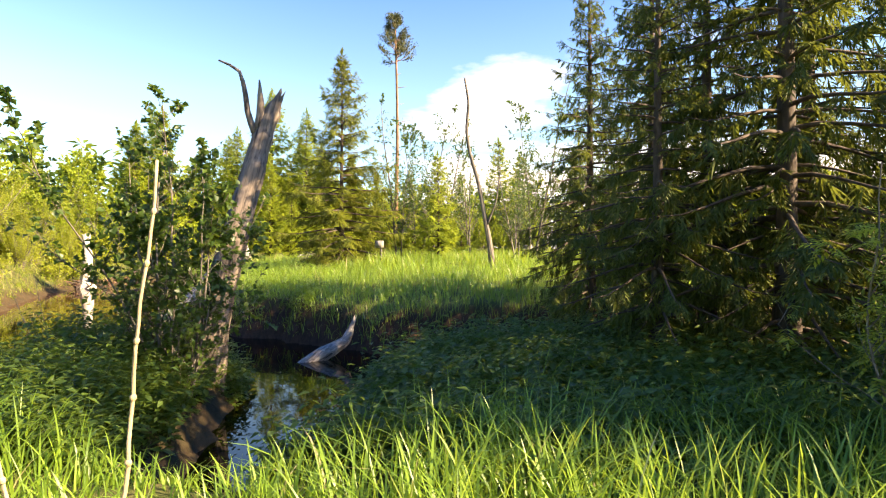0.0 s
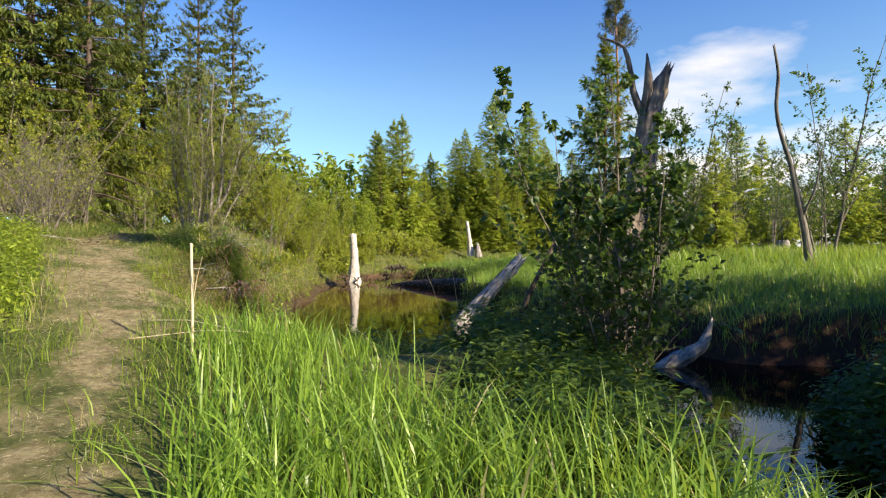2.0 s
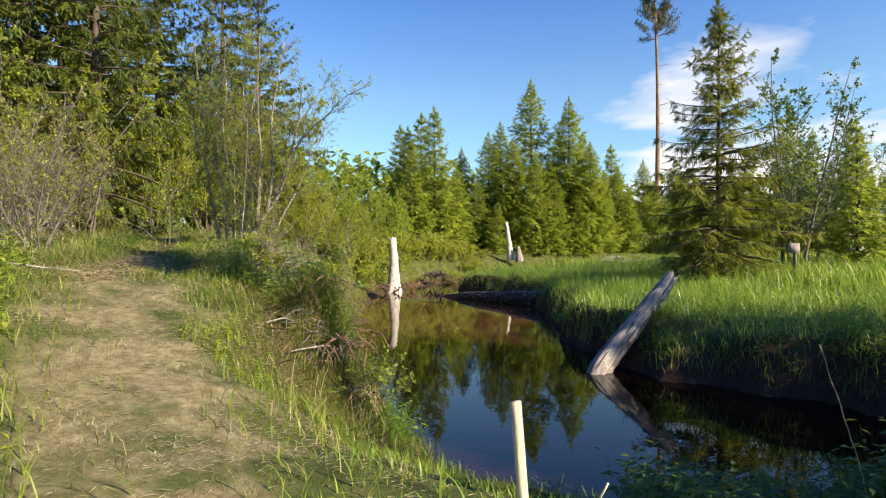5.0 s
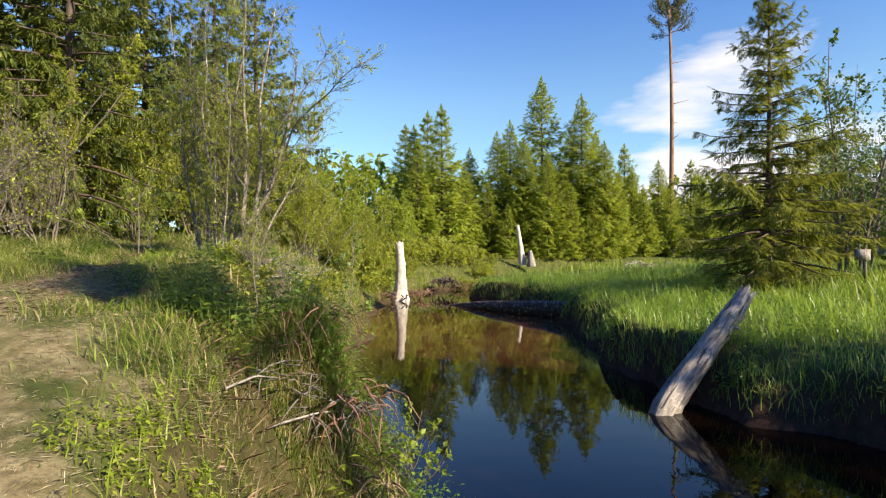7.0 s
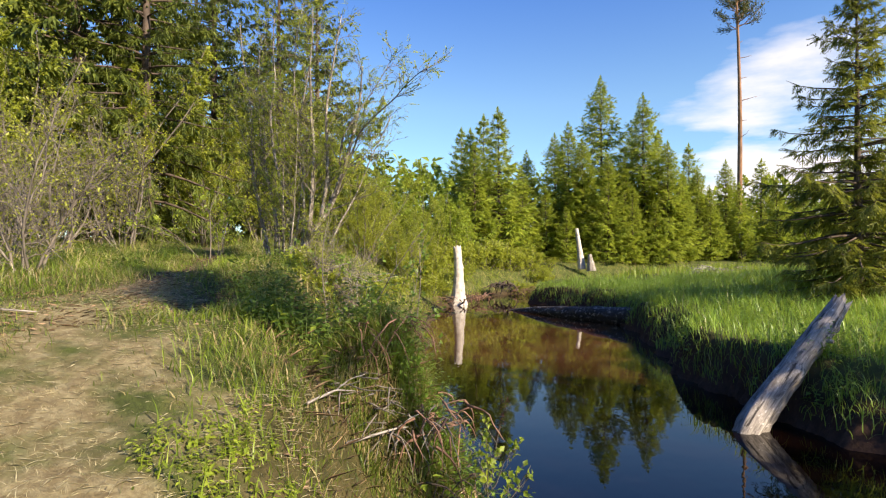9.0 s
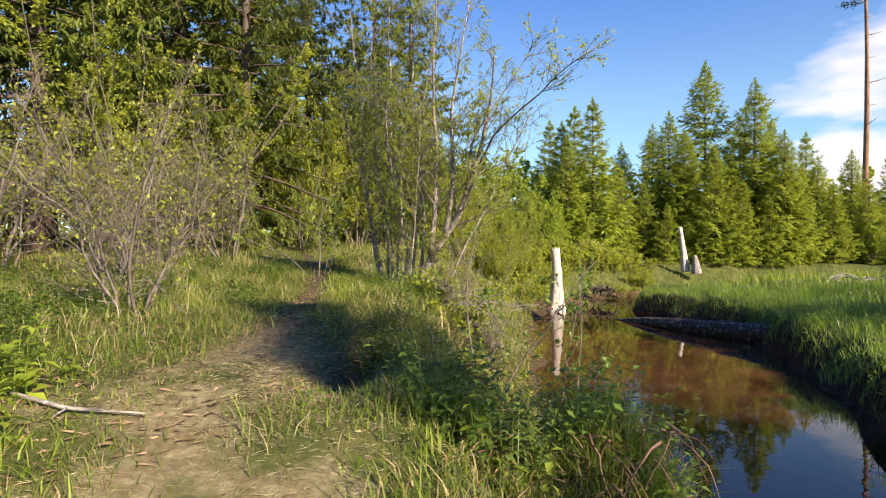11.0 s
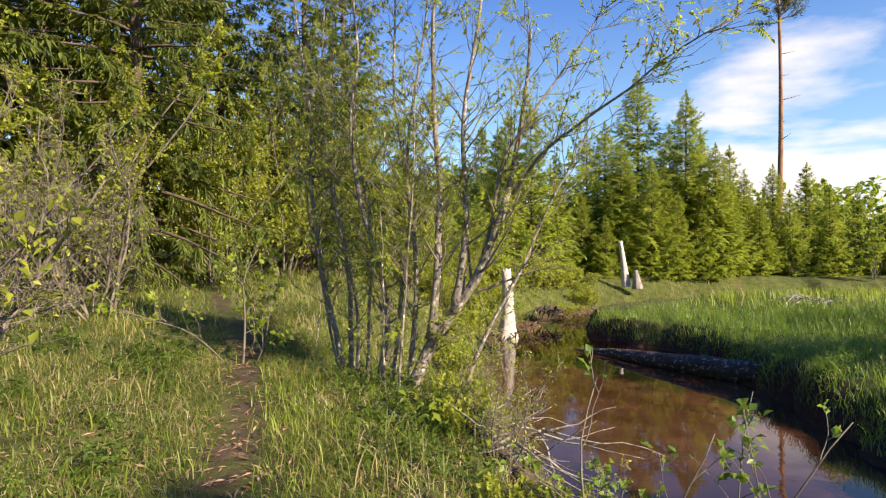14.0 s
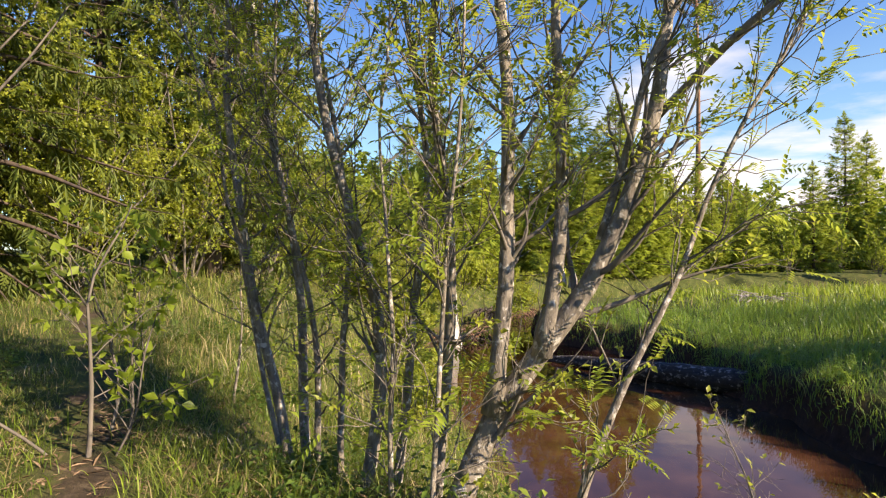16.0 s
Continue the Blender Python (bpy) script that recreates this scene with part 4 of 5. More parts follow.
woody("alder_sapling", ground_at(-16.3, 12.75), "young sallow with broad green leaves beside the path", "sapling",
      woody_meshes(54, 1.7, 5, 0.5, 9, 3, 4, 0.075, 0.014, 0.65, 0.12, 0.3, 0.2, 0.4), M_BARK, M_LEAF_GREEN, "saplings")
woody("rowan_sapling", ground_at(-16.5, 14.1), "thin grey rowan sapling with a few leaves", "sapling",
      woody_meshes(55, 2.0, 1, 0.05, 9, 2, 2, 0.10, 0.022, 0.45, 0.06, 0.3, 0.3, 0.3, pinnate=True), M_LICHEN, M_LEAF_GREEN, "saplings")
# green alder round the snag
alder = woody("alder_bush", ground_at(-3.1, 6.6), "dense dark green alder bush round the snag", "bush",
              woody_meshes(44, 3.9, 11, 0.32, 18, 6, 6, 0.075, 0.02, 0.85, 0.08, 0.03, 0.3, 0.30), M_BARK, M_ALDER)

# ---------------------------------------------------------------- dead wood


def dead_limb(name, label, pts, radii, material, sides=9, rough=0.12, seed=5, category="log", extras=(), jag=0.12):
    """One weathered limb, with side limbs as parts."""
    rng = np.random.default_rng(seed)
    pts = np.asarray(pts, float)
    e = thing(name, tuple(pts[0]), label, category)
    turn = np.array(Vector(pts[-1] - pts[0]).to_track_quat("Z", "Y").to_matrix())      # the grain runs along local z
    e.matrix_basis = Matrix.Translation(pts[0]) @ Matrix(turn.tolist()).to_4x4()
    origin = pts[0].copy()
    pts = (pts - origin) @ turn
    t = Tris()
    if radii[0] > 0.05:
        split_log(t, pts - pts[0], radii, rng, jag=jag)
    else:
        s = np.linspace(0, 1, 14)
        fine = np.column_stack([np.interp(s, np.linspace(0, 1, len(pts)), pts[:, i]) for i in range(3)]) - pts[0]
        tube(t, fine, np.interp(s, np.linspace(0, 1, len(radii)), radii), sides, rough, rng)
    part("wood", t, material, e)
    for p, r in extras:
        x = Tris()
        p = (np.asarray(p, float) - origin) @ turn
        s = np.linspace(0, 1, 8)
        p = np.column_stack([np.interp(s, np.linspace(0, 1, len(p)), p[:, i]) for i in range(3)])
        tube(x, p, np.interp(s, np.linspace(0, 1, len(r)), r), 6, 0.1, rng)
        part("limb", x, material, e, "", True)
    return e


dead_limb("leaning_log", "weathered grey log leaning up out of the water", [(-7.45, 14.15, -1.0), (-7.3, 14.35, -0.6), (-6.75, 14.95, 0.1), (-6.3, 15.4, 0.65), (-6.05, 15.65, 1.0)],
          [0.2, 0.19, 0.17, 0.17, 0.13], M_DEADWOOD, jag=0.2, extras=[([(-6.4, 15.3, 0.55), (-6.28, 15.2, 0.5), (-6.2, 15.15, 0.5)], [0.05, 0.03])])
dead_limb("birch_stump", "tall pale broken birch stump at the water's edge", [(-19.35, 30.6, -0.9), (-19.3, 30.6, -0.3), (-19.28, 30.6, 0.9), (-19.36, 30.6, 2.12)], [0.52, 0.36, 0.26, 0.21, 0.19], M_BIRCH, category="stump")
dead_limb("birch_stump", "thin pale broken birch stump before the spruces", [(-16.4, 45.5, 0.6), (-16.55, 45.5, 2.0), (-16.75, 45.5, 3.45)], [0.26, 0.17, 0.12], M_BIRCH, category="stump")
dead_limb("tree_snag", "tall weathered broken snag with a bare limb", [(-3.28, 7.6, -0.9), (-3.17, 7.78, 0.5), (-2.98, 8.15, 1.7), (-2.83, 8.5, 2.7), (-2.76, 8.68, 3.2), (-2.64, 8.74, 3.55), (-2.54, 8.75, 3.75)],
          [0.25, 0.19, 0.165, 0.155, 0.145, 0.12, 0.05], M_SNAG, category="snag", jag=0.16,
          extras=[([(-2.86, 8.6, 3.15), (-2.98, 8.62, 3.45), (-3.02, 8.6, 3.85), (-3.12, 8.6, 4.15), (-3.42, 8.6, 4.28)], [0.06, 0.035, 0.014]), ([(-2.8, 8.62, 3.2), (-2.78, 8.6, 3.6), (-2.8, 8.6, 3.98)], [0.09, 0.06, 0.012])])
dead_limb("tree_snag", "crooked dead birch snag on the meadow", [(1.75, 19.4, 0.4), (1.6, 19.3, 1.6), (1.42, 19.25, 2.5), (1.2, 19.2, 3.7), (0.9, 19.1, 4.65), (0.78, 19.05, 5.4), (0.88, 19.08, 6.3), (0.74, 19.0, 7.1)],
          [0.12, 0.085, 0.07, 0.06, 0.055, 0.05, 0.045, 0.03], M_BARK, category="snag", extras=[([(1.5, 19.25, 2.2), (1.8, 19.1, 3.0), (1.95, 19.0, 4.2)], [0.04, 0.03, 0.01])])
dead_limb("drift_root", "bleached twisted drift root lying in the water", [(-2.75, 10.5, -0.85), (-2.3, 10.8, -0.62), (-1.9, 11.0, -0.4), (-1.75, 11.1, 0.0)], [0.09, 0.14, 0.1, 0.03], M_DEADWOOD, category="root")
dead_limb("fallen_log", "dark wet fallen log along the far bank", [(-16.2, 29.2, -0.82), (-14.4, 28.1, -0.66), (-12.2, 26.7, -0.52), (-9.8, 25.2, -0.35)], [0.10, 0.24, 0.30, 0.32], M_LOG)
dead_limb("walking_stick", "peeled pale stick standing upright in the grass", [(-6.62, 4.30, 0.1), (-6.65, 4.34, 0.8), (-6.7, 4.38, 1.37)], [0.014, 0.013, 0.012], M_PEELED, 7, 0.05, category="stick")

for p, q in (((-7.55, 4.55, 0.62), (-6.25, 4.6, 0.55)), ((-7.3, 4.2, 0.5), (-6.1, 4.95, 0.5)), ((-6.68, 4.36, 0.75), (-6.5, 4.3, 1.25))):
    dead_limb("dry_stalk", "bent straw-yellow dry stalk among the grass", [p, tuple((a_ + b_) / 2 + (0.06 if k == 2 else 0) for k, (a_, b_) in enumerate(zip(p, q))), q], [0.004, 0.004, 0.002], M_PEELED, 6, 0.05, category="stalk")
dead_limb("leaning_branch", "dark dead branch leaning over the water", [(-4.7, 7.9, -0.8), (-4.55, 7.75, 0.0), (-4.3, 7.9, 0.7), (-4.0, 8.0, 1.35)], [0.06, 0.05, 0.035, 0.02], M_ROOT, category="branch")
dead_limb("old_stump", "short grey weathered stump among the grass", [(8.0, 53.5, 0.6), (8.0, 53.5, 1.75)], [0.55, 0.45], M_DEADWOOD, category="stump")
dead_limb("old_stump", "short pale rotten stump beside a thin one", [(-15.7, 45.3, 0.5), (-15.75, 45.3, 1.1), (-15.8, 45.3, 1.6)], [0.3, 0.22, 0.12], M_DEADWOOD, category="stump")
dead_limb("twig", "crooked grey twig lying on the path", [(-12.55, 7.0, gz(-12.55, 7.0) + 0.02), (-12.2, 7.1, gz(-12.2, 7.1) + 0.03), (-11.95, 7.35, gz(-11.95, 7.35) + 0.03)], [0.012, 0.01, 0.004], M_DEADWOOD, category="twig",
          extras=[([(-12.2, 7.1, gz(-12.2, 7.1) + 0.03), (-12.1, 7.0, gz(-12.1, 7.0) + 0.05)], [0.006, 0.003])])


def root_tangle(name, label, at, n, reach, length, seed, material, r=(0.006, 0.02), fall=-1.5, wob=0.2, category="roots"):
    """Roots or sticks spilling from one spot; fall: how fast they turn down."""
    rng = np.random.default_rng(seed)
    e = thing(name, at, label, category)
    for i in range(n):
        a, q = rng.uniform(0, 2 * np.pi), reach * math.sqrt(rng.uniform(0, 1))
        a2 = rng.uniform(0, 2 * np.pi)
        p = (q * math.cos(a), q * math.sin(a), rng.uniform(-0.12, 0.12))
        t = Tris()
        pts = curve_to(rng, p, (math.cos(a2), math.sin(a2), rng.uniform(-0.6, 0.25)), rng.uniform(0.4, 1.0) * length, 7, (0, 0, fall * rng.uniform(0.4, 1.2)), wob)
        tube(t, pts, np.linspace(rng.uniform(*r), 0.002, 7), 5, 0.1, rng)
        part("root" if category == "roots" else "stick", t, material, e)
    return e


root_tangle("root_tangle", "tangle of bare roots hanging from the eroded bank", (-9.75, 8.85, gz(-9.75, 8.85) + 0.05), 60, 0.45, 0.5, 5, M_REDROOT, (0.004, 0.012), -2.4)
root_tangle("root_tangle", "dry straw-coloured stems drooping to the water", (-9.5, 8.8, gz(-9.5, 8.8) + 0.12), 80, 0.22, 0.5, 6, M_REED, (0.0015, 0.003), -3.5, 0.08)
for i, (x, y) in enumerate(((-10.0, 8.8), (-9.55, 8.75), (-9.75, 8.65))):
    root_tangle("root_tangle", "bare roots and dead stems hanging from the hummock", (x, y, gz(x, y) + 0.15), 40, 0.3, 0.45, 30 + i, (M_REDROOT, M_ROOT, M_BARK)[i], (0.003, 0.008), -2.6)
root_tangle("stick_heap", "heap of broken sticks on the bank", (-10.12, 8.35, gz(-10.12, 8.35) + 0.04), 60, 0.36, 0.34, 7, M_BARK, (0.003, 0.009), -0.2, 0.1, "sticks")
root_tangle("root_tangle", "reddish roots at the foot of the birch stump", (-19.2, 30.3, -0.45), 26, 0.6, 1.0, 8, M_ROOT, (0.02, 0.06), -0.6)
root_tangle("root_tangle", "black upturned roots over a hollow in the bank", (-19.0, 36.2, 0.0), 40, 0.7, 1.0, 9, M_ROOT, (0.03, 0.08), -1.0)
for x, y, n_ in ((-20.1, 29.6, 30), (-18.9, 31.9, 40), (-18.0, 38.3, 40), (-16.9, 39.5, 40)):
    root_tangle("root_tangle", "reddish-brown roots fringing the water's edge", (x, y, -0.35), n_, 0.9, 1.1, int(40 + y), M_REDROOT, (0.012, 0.035), -1.6)
root_tangle("stick_heap", "tangle of grey dead twigs below the rowans", (-13.25, 12.25, gz(-13.25, 12.25) + 0.12), 60, 0.5, 1.1, 12, M_DEADWOOD, (0.004, 0.012), 0.5, 0.16, "sticks")
root_tangle("brush_pile", "low heap of grey cut brushwood on the meadow", (-7.7, 35.0, gz(-7.7, 35.0) + 0.25), 60, 1.2, 1.3, 10, M_DEADWOOD, (0.012, 0.03), -0.2, 0.1, "sticks")


for name_, p, q, r_, mat_, words in (("dead_branch", (-10.4, 8.7), (-10.0, 8.42), 0.011, M_DEADWOOD, "pale broken branch lying on the crumbling bank"),
                                     ("dead_branch", (-9.95, 7.75), (-10.05, 8.4), 0.009, M_DEADWOOD, "grey dead branch among fallen sticks"),
                                     ("dead_branch", (-9.92, 8.1), (-9.72, 9.0), 0.010, M_DEADWOOD, "long pale dead branch reaching over the hummock")):
    a_, b_ = np.array([*p, gz(*p) + 0.06]), np.array([*q, gz(*q) + 0.08])
    m_ = (a_ + b_) / 2 + [0.03, -0.02, 0.05]
    dead_limb(name_, words, [a_, m_, b_], [r_, r_ * 0.85, r_ * 0.4], mat_, 7, 0.15, 14, category="branch", extras=[([m_, m_ + [0.08, 0.06, 0.07], m_ + [0.12, 0.16, 0.08]], [r_ * 0.5, 0.003])])
dead_limb("dead_tree", "dark crooked dead trunk leaning over the bank", [(-13.54, 12.12, 1.83), (-13.09, 11.95, 1.51), (-12.77, 11.88, 1.3), (-12.47, 11.9, 1.05)],
          [0.05, 0.065, 0.075, 0.09], M_ROOT, category="tree")


def marker_post(at):
    """A low post with a box-shaped board on it."""
    e = thing("marker_post", at, "low grey wooden post with a small pale board", "post")
    t, s_ = Tris(), Tris()
    tube(t, [(0, 0, -0.1), (0.01, 0, 0.5), (0, 0, 0.98)], [0.05, 0.045, 0.045], 8, 0.08, np.random.default_rng(4))
    part("post", t, M_BARK, e)
    v = [(x, y, z) for x in (-0.22, 0.12) for y in (-0.07, -0.04) for z in (0.72, 1.0)]
    s_.add(v, [(0, 1, 3), (0, 3, 2), (4, 6, 7), (4, 7, 5), (0, 4, 5), (0, 5, 1), (2, 3, 7), (2, 7, 6), (0, 2, 6), (0, 6, 4), (1, 5, 7), (1, 7, 3)])
    part("board", s_, M_DEADWOOD, e, "pale weathered board")


marker_post((-2.45, 22.2, gz(-2.45, 22.2)))


def dock(at, height, seed):
    """A rust-brown dock stalk thick with old seed."""
    rng = np.random.default_rng(seed)
    e = thing("dock_stalk", at, "rust-brown dead dock stalk full of seed", "plant", "dock stalks")
    t, s_ = Tris(), Tris()
    pts = curve_to(rng, (0, 0, 0), (rng.normal(0, 0.1), rng.normal(0, 0.1), 1), height, 8, (0, 0, 0.1), 0.04)
    tube(t, pts, np.linspace(0.005, 0.002, 8), 5)
    p, d = along(pts, rng.uniform(0.45, 1.0, 260))
    leaves(s_, p + rng.normal(0, 0.018, p.shape), rng.normal(0, 1, p.shape), rng.normal(0, 1, p.shape), 0.016, 0.012)
    part("stem", t, M_RUST, e)
    tagged(part("seed_head", s_, M_RUST, e), kind="stuff")


for i, (x, y, h) in enumerate(((-9.95, 10.35, 1.5), (-10.1, 10.2, 1.3), (-9.75, 10.3, 1.25))):
    dock((x, y, gz(x, y)), h, 90 + i)
woody("alder_sapling", ground_at(-12.05, 10.9), "low alder sapling with round leaves over the water", "sapling",
      woody_meshes(56, 1.9, 4, 0.22, 8, 2, 4, 0.05, 0.010, 0.8, 0.12, 0.2, 0.25, 0.35, lean=(0.1, 0.05, 0)), M_BARK, M_SHOOT, "saplings")
woody("alder_sapling", ground_at(-11.4, 11.3), "slender alder sapling with round young leaves", "sapling",
      woody_meshes(51, 3.3, 2, 0.10, 12, 2, 5, 0.06, 0.014, 0.8, 0.08, 0.25, 0.3, 0.2), M_BARK, M_SHOOT, "saplings")
woody("alder_sapling", ground_at(-9.62, 9.25), "leafy alder sapling leaning over the water", "sapling",
      woody_meshes(52, 0.9, 4, 0.5, 6, 3, 3, 0.055, 0.007, 0.75, 0.1, 0.3, 0.1, 0.4, lean=(1.0, 0.25, 0)), M_BARK, M_LEAF_GREEN, "saplings")
woody("rowan_sapling", ground_at(2.85, 3.2), "sunlit rowan sapling with bright leaves", "sapling",
      woody_meshes(53, 2.6, 4, 0.35, 12, 4, 3, 0.14, 0.014, 0.45, 0.1, 0.25, 0.3, 0.36, pinnate=True), M_BARK, M_LEAF, "saplings")


def stalk(base, top, r, seed):
    """A dry hollow stalk with swollen joints."""
    rng = np.random.default_rng(seed)
    base, top = np.array(base, float), np.array(top, float)
    e = thing("dry_stalk", tuple(base), "dry tan hollow plant stalk with swollen joints", "stalk", "stalks in the grass")
    t = Tris()
    s = np.linspace(0, 1, 25)
    side = np.cumsum(rng.normal(0, 0.004, (25, 2)), 0)
    pts = (top - base) * s[:, None] + np.column_stack([side, np.zeros(25)])
    tube(t, pts, r * (1 - 0.45 * s), 7, 0.05, rng)
    part("stem", t, M_REED, e, "", True)
    for q in np.arange(0.12, 0.95, 0.115) + rng.uniform(-0.02, 0.02, 8):
        k = Tris()
        p, d = along(pts, np.array([q]))
        tube(k, p[0] + d[0] * np.linspace(-0.012, 0.012, 4)[:, None], np.array([0.8, 1.6, 1.7, 0.9]) * r * (1 - 0.45 * q), 7, 0.1, rng)
        part("joint", k, M_REED, e)
    return e


for i, (p, q, r) in enumerate([((-5.15, 7.2, 0.0), (-5.5, 7.0, 1.12), 0.004), ((-5.0, 7.2, 0.0), (-5.15, 7.1, 1.12), 0.004), ((-0.98, 1.67, 0.0), (-0.85, 1.67, 1.66), 0.008), ((-1.05, 1.58, 0.0), (-1.31, 1.30, 1.68), 0.007), ((-1.05, 1.03, 0.0), (-1.08, 1.0, 1.55), 0.006),
                               ((-1.12, 0.99, 0.0), (-1.10, 0.97, 1.40), 0.006), ((-1.13, 1.24, 0.0), (-1.08, 1.2, 1.4), 0.006), ((-1.25, 1.5, 0.0), (-1.3, 1.5, 1.1), 0.004)]):
    stalk(p, q, r, 60 + i)

# ---------------------------------------------------------------- grass


def spread(rng, n, x0, x1, y0, y1, keep):
    x, y = rng.uniform(x0, x1, n), rng.uniform(y0, y1, n)
    z, d, near = land(x, y)
    k = rng.uniform(0, 1, n) < keep(x, y, d, near, track(x, y))
    return np.stack([x[k], y[k], z[k] - 0.02], -1)


def grass(name, label, at, height, width, lean, material, seed, levels=3):
    rng = np.random.default_rng(seed)
    t = Tris()
    n = len(at)
    low_ = 1 - 0.62 * np.exp(-((at[:, 0] + 1.55) / 0.75) ** 2) * (at[:, 1] < 5.5) * (at[:, 1] > 0.9)     # trodden down before the cove
    low_ *= 1 - 0.6 * smooth(4.7, 5.5, at[:, 1]) * smooth(9.5, 8.8, at[:, 1]) * smooth(-8.9, -8.2, at[:, 0]) * smooth(-4.9, -5.7, at[:, 0])     # grazed short above the pool
    low_ *= 1 - 0.5 * smooth(6.2, 7.0, at[:, 1]) * smooth(10.4, 9.6, at[:, 1]) * smooth(-13.2, -12.4, at[:, 0]) * smooth(-8.7, -9.2, at[:, 0]) * (at[:, 0] < -8.7) * (0.4 + 0.6 * (waves(at[:, 0], at[:, 1], 0.5, 3) < 0.35))     # thin cover on the crumbling slope
    low_ *= 1 - 0.5 * smooth(-11.4, -12.4, at[:, 0]) * smooth(16, 13.5, at[:, 1]) * (0.8 + 0.25 * waves(at[:, 0], at[:, 1], 0.7, 6))     # shaded and short under the bushes
    _, d_, near_ = land(at[:, 0], at[:, 1])
    low_ *= np.where(near_, 1.0, 0.62 + 0.55 * smooth(0.2, 2.4, d_) * smooth(-0.7, 0.6, waves(at[:, 0], at[:, 1], 0.8, 5)))     # grazed and patchy along the far bank
    blades(t, at, rng.uniform(*height, n) * low_, rng.uniform(*width, n), rng.uniform(*lean, n), rng, levels)
    return tagged(new(name, t.mesh(name, material)), label, "grass", "", "stuff")


g = np.random.default_rng(3)
clump = lambda x, y, s, k: smooth(-0.3, 0.5, waves(x, y, s, k))
at = spread(g, 42000, -8, 5, 0.4, 6.0, lambda x, y, d, near, tr: near * (d > 0.25 + 0.6 * smooth(3.4, 4.2, y)) * smooth(0.55, 0.9, tr) * (0.35 + 0.65 * clump(x, y, 0.5, 1)) * (1 - 0.9 * smooth(-3.6, -4.6, x) * smooth(2.2, 3.0, tr)) * (1 - 0.9 * smooth(-6.2, -7, x)) * (1 - 0.95 * smooth(3.9, 4.8, y) * smooth(-5.9, -5.0, x)))
grass("tall_grass", "lush tall bright green grass beside the path", at, (0.25, 0.72), (0.006, 0.017), (0.15, 0.95), M_LUSH, 1, 5)
at = spread(g, 100000, -18, 9, 8, 34, lambda x, y, d, near, tr: (~near) * (d > 0.03) * smooth(16, 4, d))
grass("meadow_grass", "thick green meadow grass on the far bank", at, (0.28, 0.72), (0.008, 0.016), (0.2, 0.9), M_LUSH, 2, 3)
at = spread(g, 70000, -24, 45, 18, 64, lambda x, y, d, near, tr: (~near) * (d > 4))
grass("far_meadow_grass", "pale green meadow grass stretching to the wood", at, (0.35, 0.75), (0.02, 0.045), (0.15, 0.6), M_GRASS, 4, 2)
at = spread(g, 110000, -17, -5.5, 2, 15, lambda x, y, d, near, tr: near * (d > 0.05) * np.maximum(np.maximum(smooth(0.2, 1.3, tr), 0.85 * smooth(-11.0, -12.2, x) * smooth(-0.05, 0.45, tr)), 0.5 * smooth(-9.2, -7.6, x) * smooth(0.05, 0.5, tr)) * (0.3 + 0.7 * clump(x, y, 0.7, 2)) * (1 - 0.7 * smooth(-11.2, -12.6, x) * smooth(1.2, -0.6, waves(x, y, 0.9, 5))))
grass("bank_grass", "mixed green grass on the bank beside the path", at, (0.10, 0.36), (0.004, 0.009), (0.2, 0.9), M_GRASS, 5, 3)
at = spread(g, 120000, -23, -8.6, 4.0, 21, lambda x, y, d, near, tr: near * (d > 0.15) * (0.12 + 0.88 * np.maximum(smooth(-11.5, -12.6, x), smooth(1.0, 1.8, tr))) * smooth(0.05, 0.3, tr))
grass("short_grass", "short green grass on and beside the path", at, (0.06, 0.2), (0.004, 0.008), (0.2, 1.0), M_SEDGE, 15, 2)


at = spread(g, 70000, -26, 12, -8, 5.5, lambda x, y, d, near, tr: near * smooth(1.3, 2.0, tr) * np.maximum(smooth(2.4, 0.6, y), smooth(-12.6, -14.2, x)) * (0.4 + 0.6 * clump(x, y, 1.2, 9)))
grass("field_grass", "rough green grass on the open ground by the path", at, (0.12, 0.36), (0.005, 0.010), (0.2, 1.0), M_TUFT, 41, 2)


def mat_of(name, label, at, length, width, rise, material, seed, category="grass", flat_=0.4):
    """Straws or dead leaves lying crosswise on the ground."""
    rng = np.random.default_rng(seed)
    t = Tris()
    n = len(at)
    a = rng.uniform(0, 2 * np.pi, n) * 0.85 + 1.2 * waves(at[:, 0], at[:, 1], 0.5, 4)
    w = np.column_stack([np.cos(a), np.sin(a), rng.uniform(*rise, n)])
    leaves(t, at + np.column_stack([np.zeros((n, 2)), rng.uniform(0.004, 0.022, n)]), w, np.array([0, 0, 1.0]) + rng.normal(0, flat_, (n, 3)), rng.uniform(*length, n), rng.uniform(*width, n), 0.1)
    return tagged(new(name, t.mesh(name, material)), label, category, "", "stuff")


at = spread(g, 380000, -14, -4.5, 0.8, 10.5, lambda x, y, d, near, tr: near * (d > 0.1) * (0.07 + 0.93 * smooth(1.7, 0.7, tr)) * (0.25 + 0.75 * clump(x, y, 0.6, 5)) * (0.12 + 0.88 * smooth(-13.8, -12.8, x)) * (1 - 0.6 * smooth(-9.2, -7.6, x)) * smooth(0, -2, x + 3.5))
mat_of("dry_grass", "flattened straw-coloured dry grass on the path", at, (0.03, 0.10), (0.0015, 0.0035), (-0.04, 0.14), M_STRAW, 6, flat_=0.12)
at = spread(g, 100000, -13.6, -5, 1.2, 10, lambda x, y, d, near, tr: near * (d > 0.3) * smooth(1.6, 0.6, tr) * smooth(-0.2, 0.5, waves(x, y, 0.35, 3)) * (0.25 + 0.75 * smooth(-7.0, -8.5, x)))
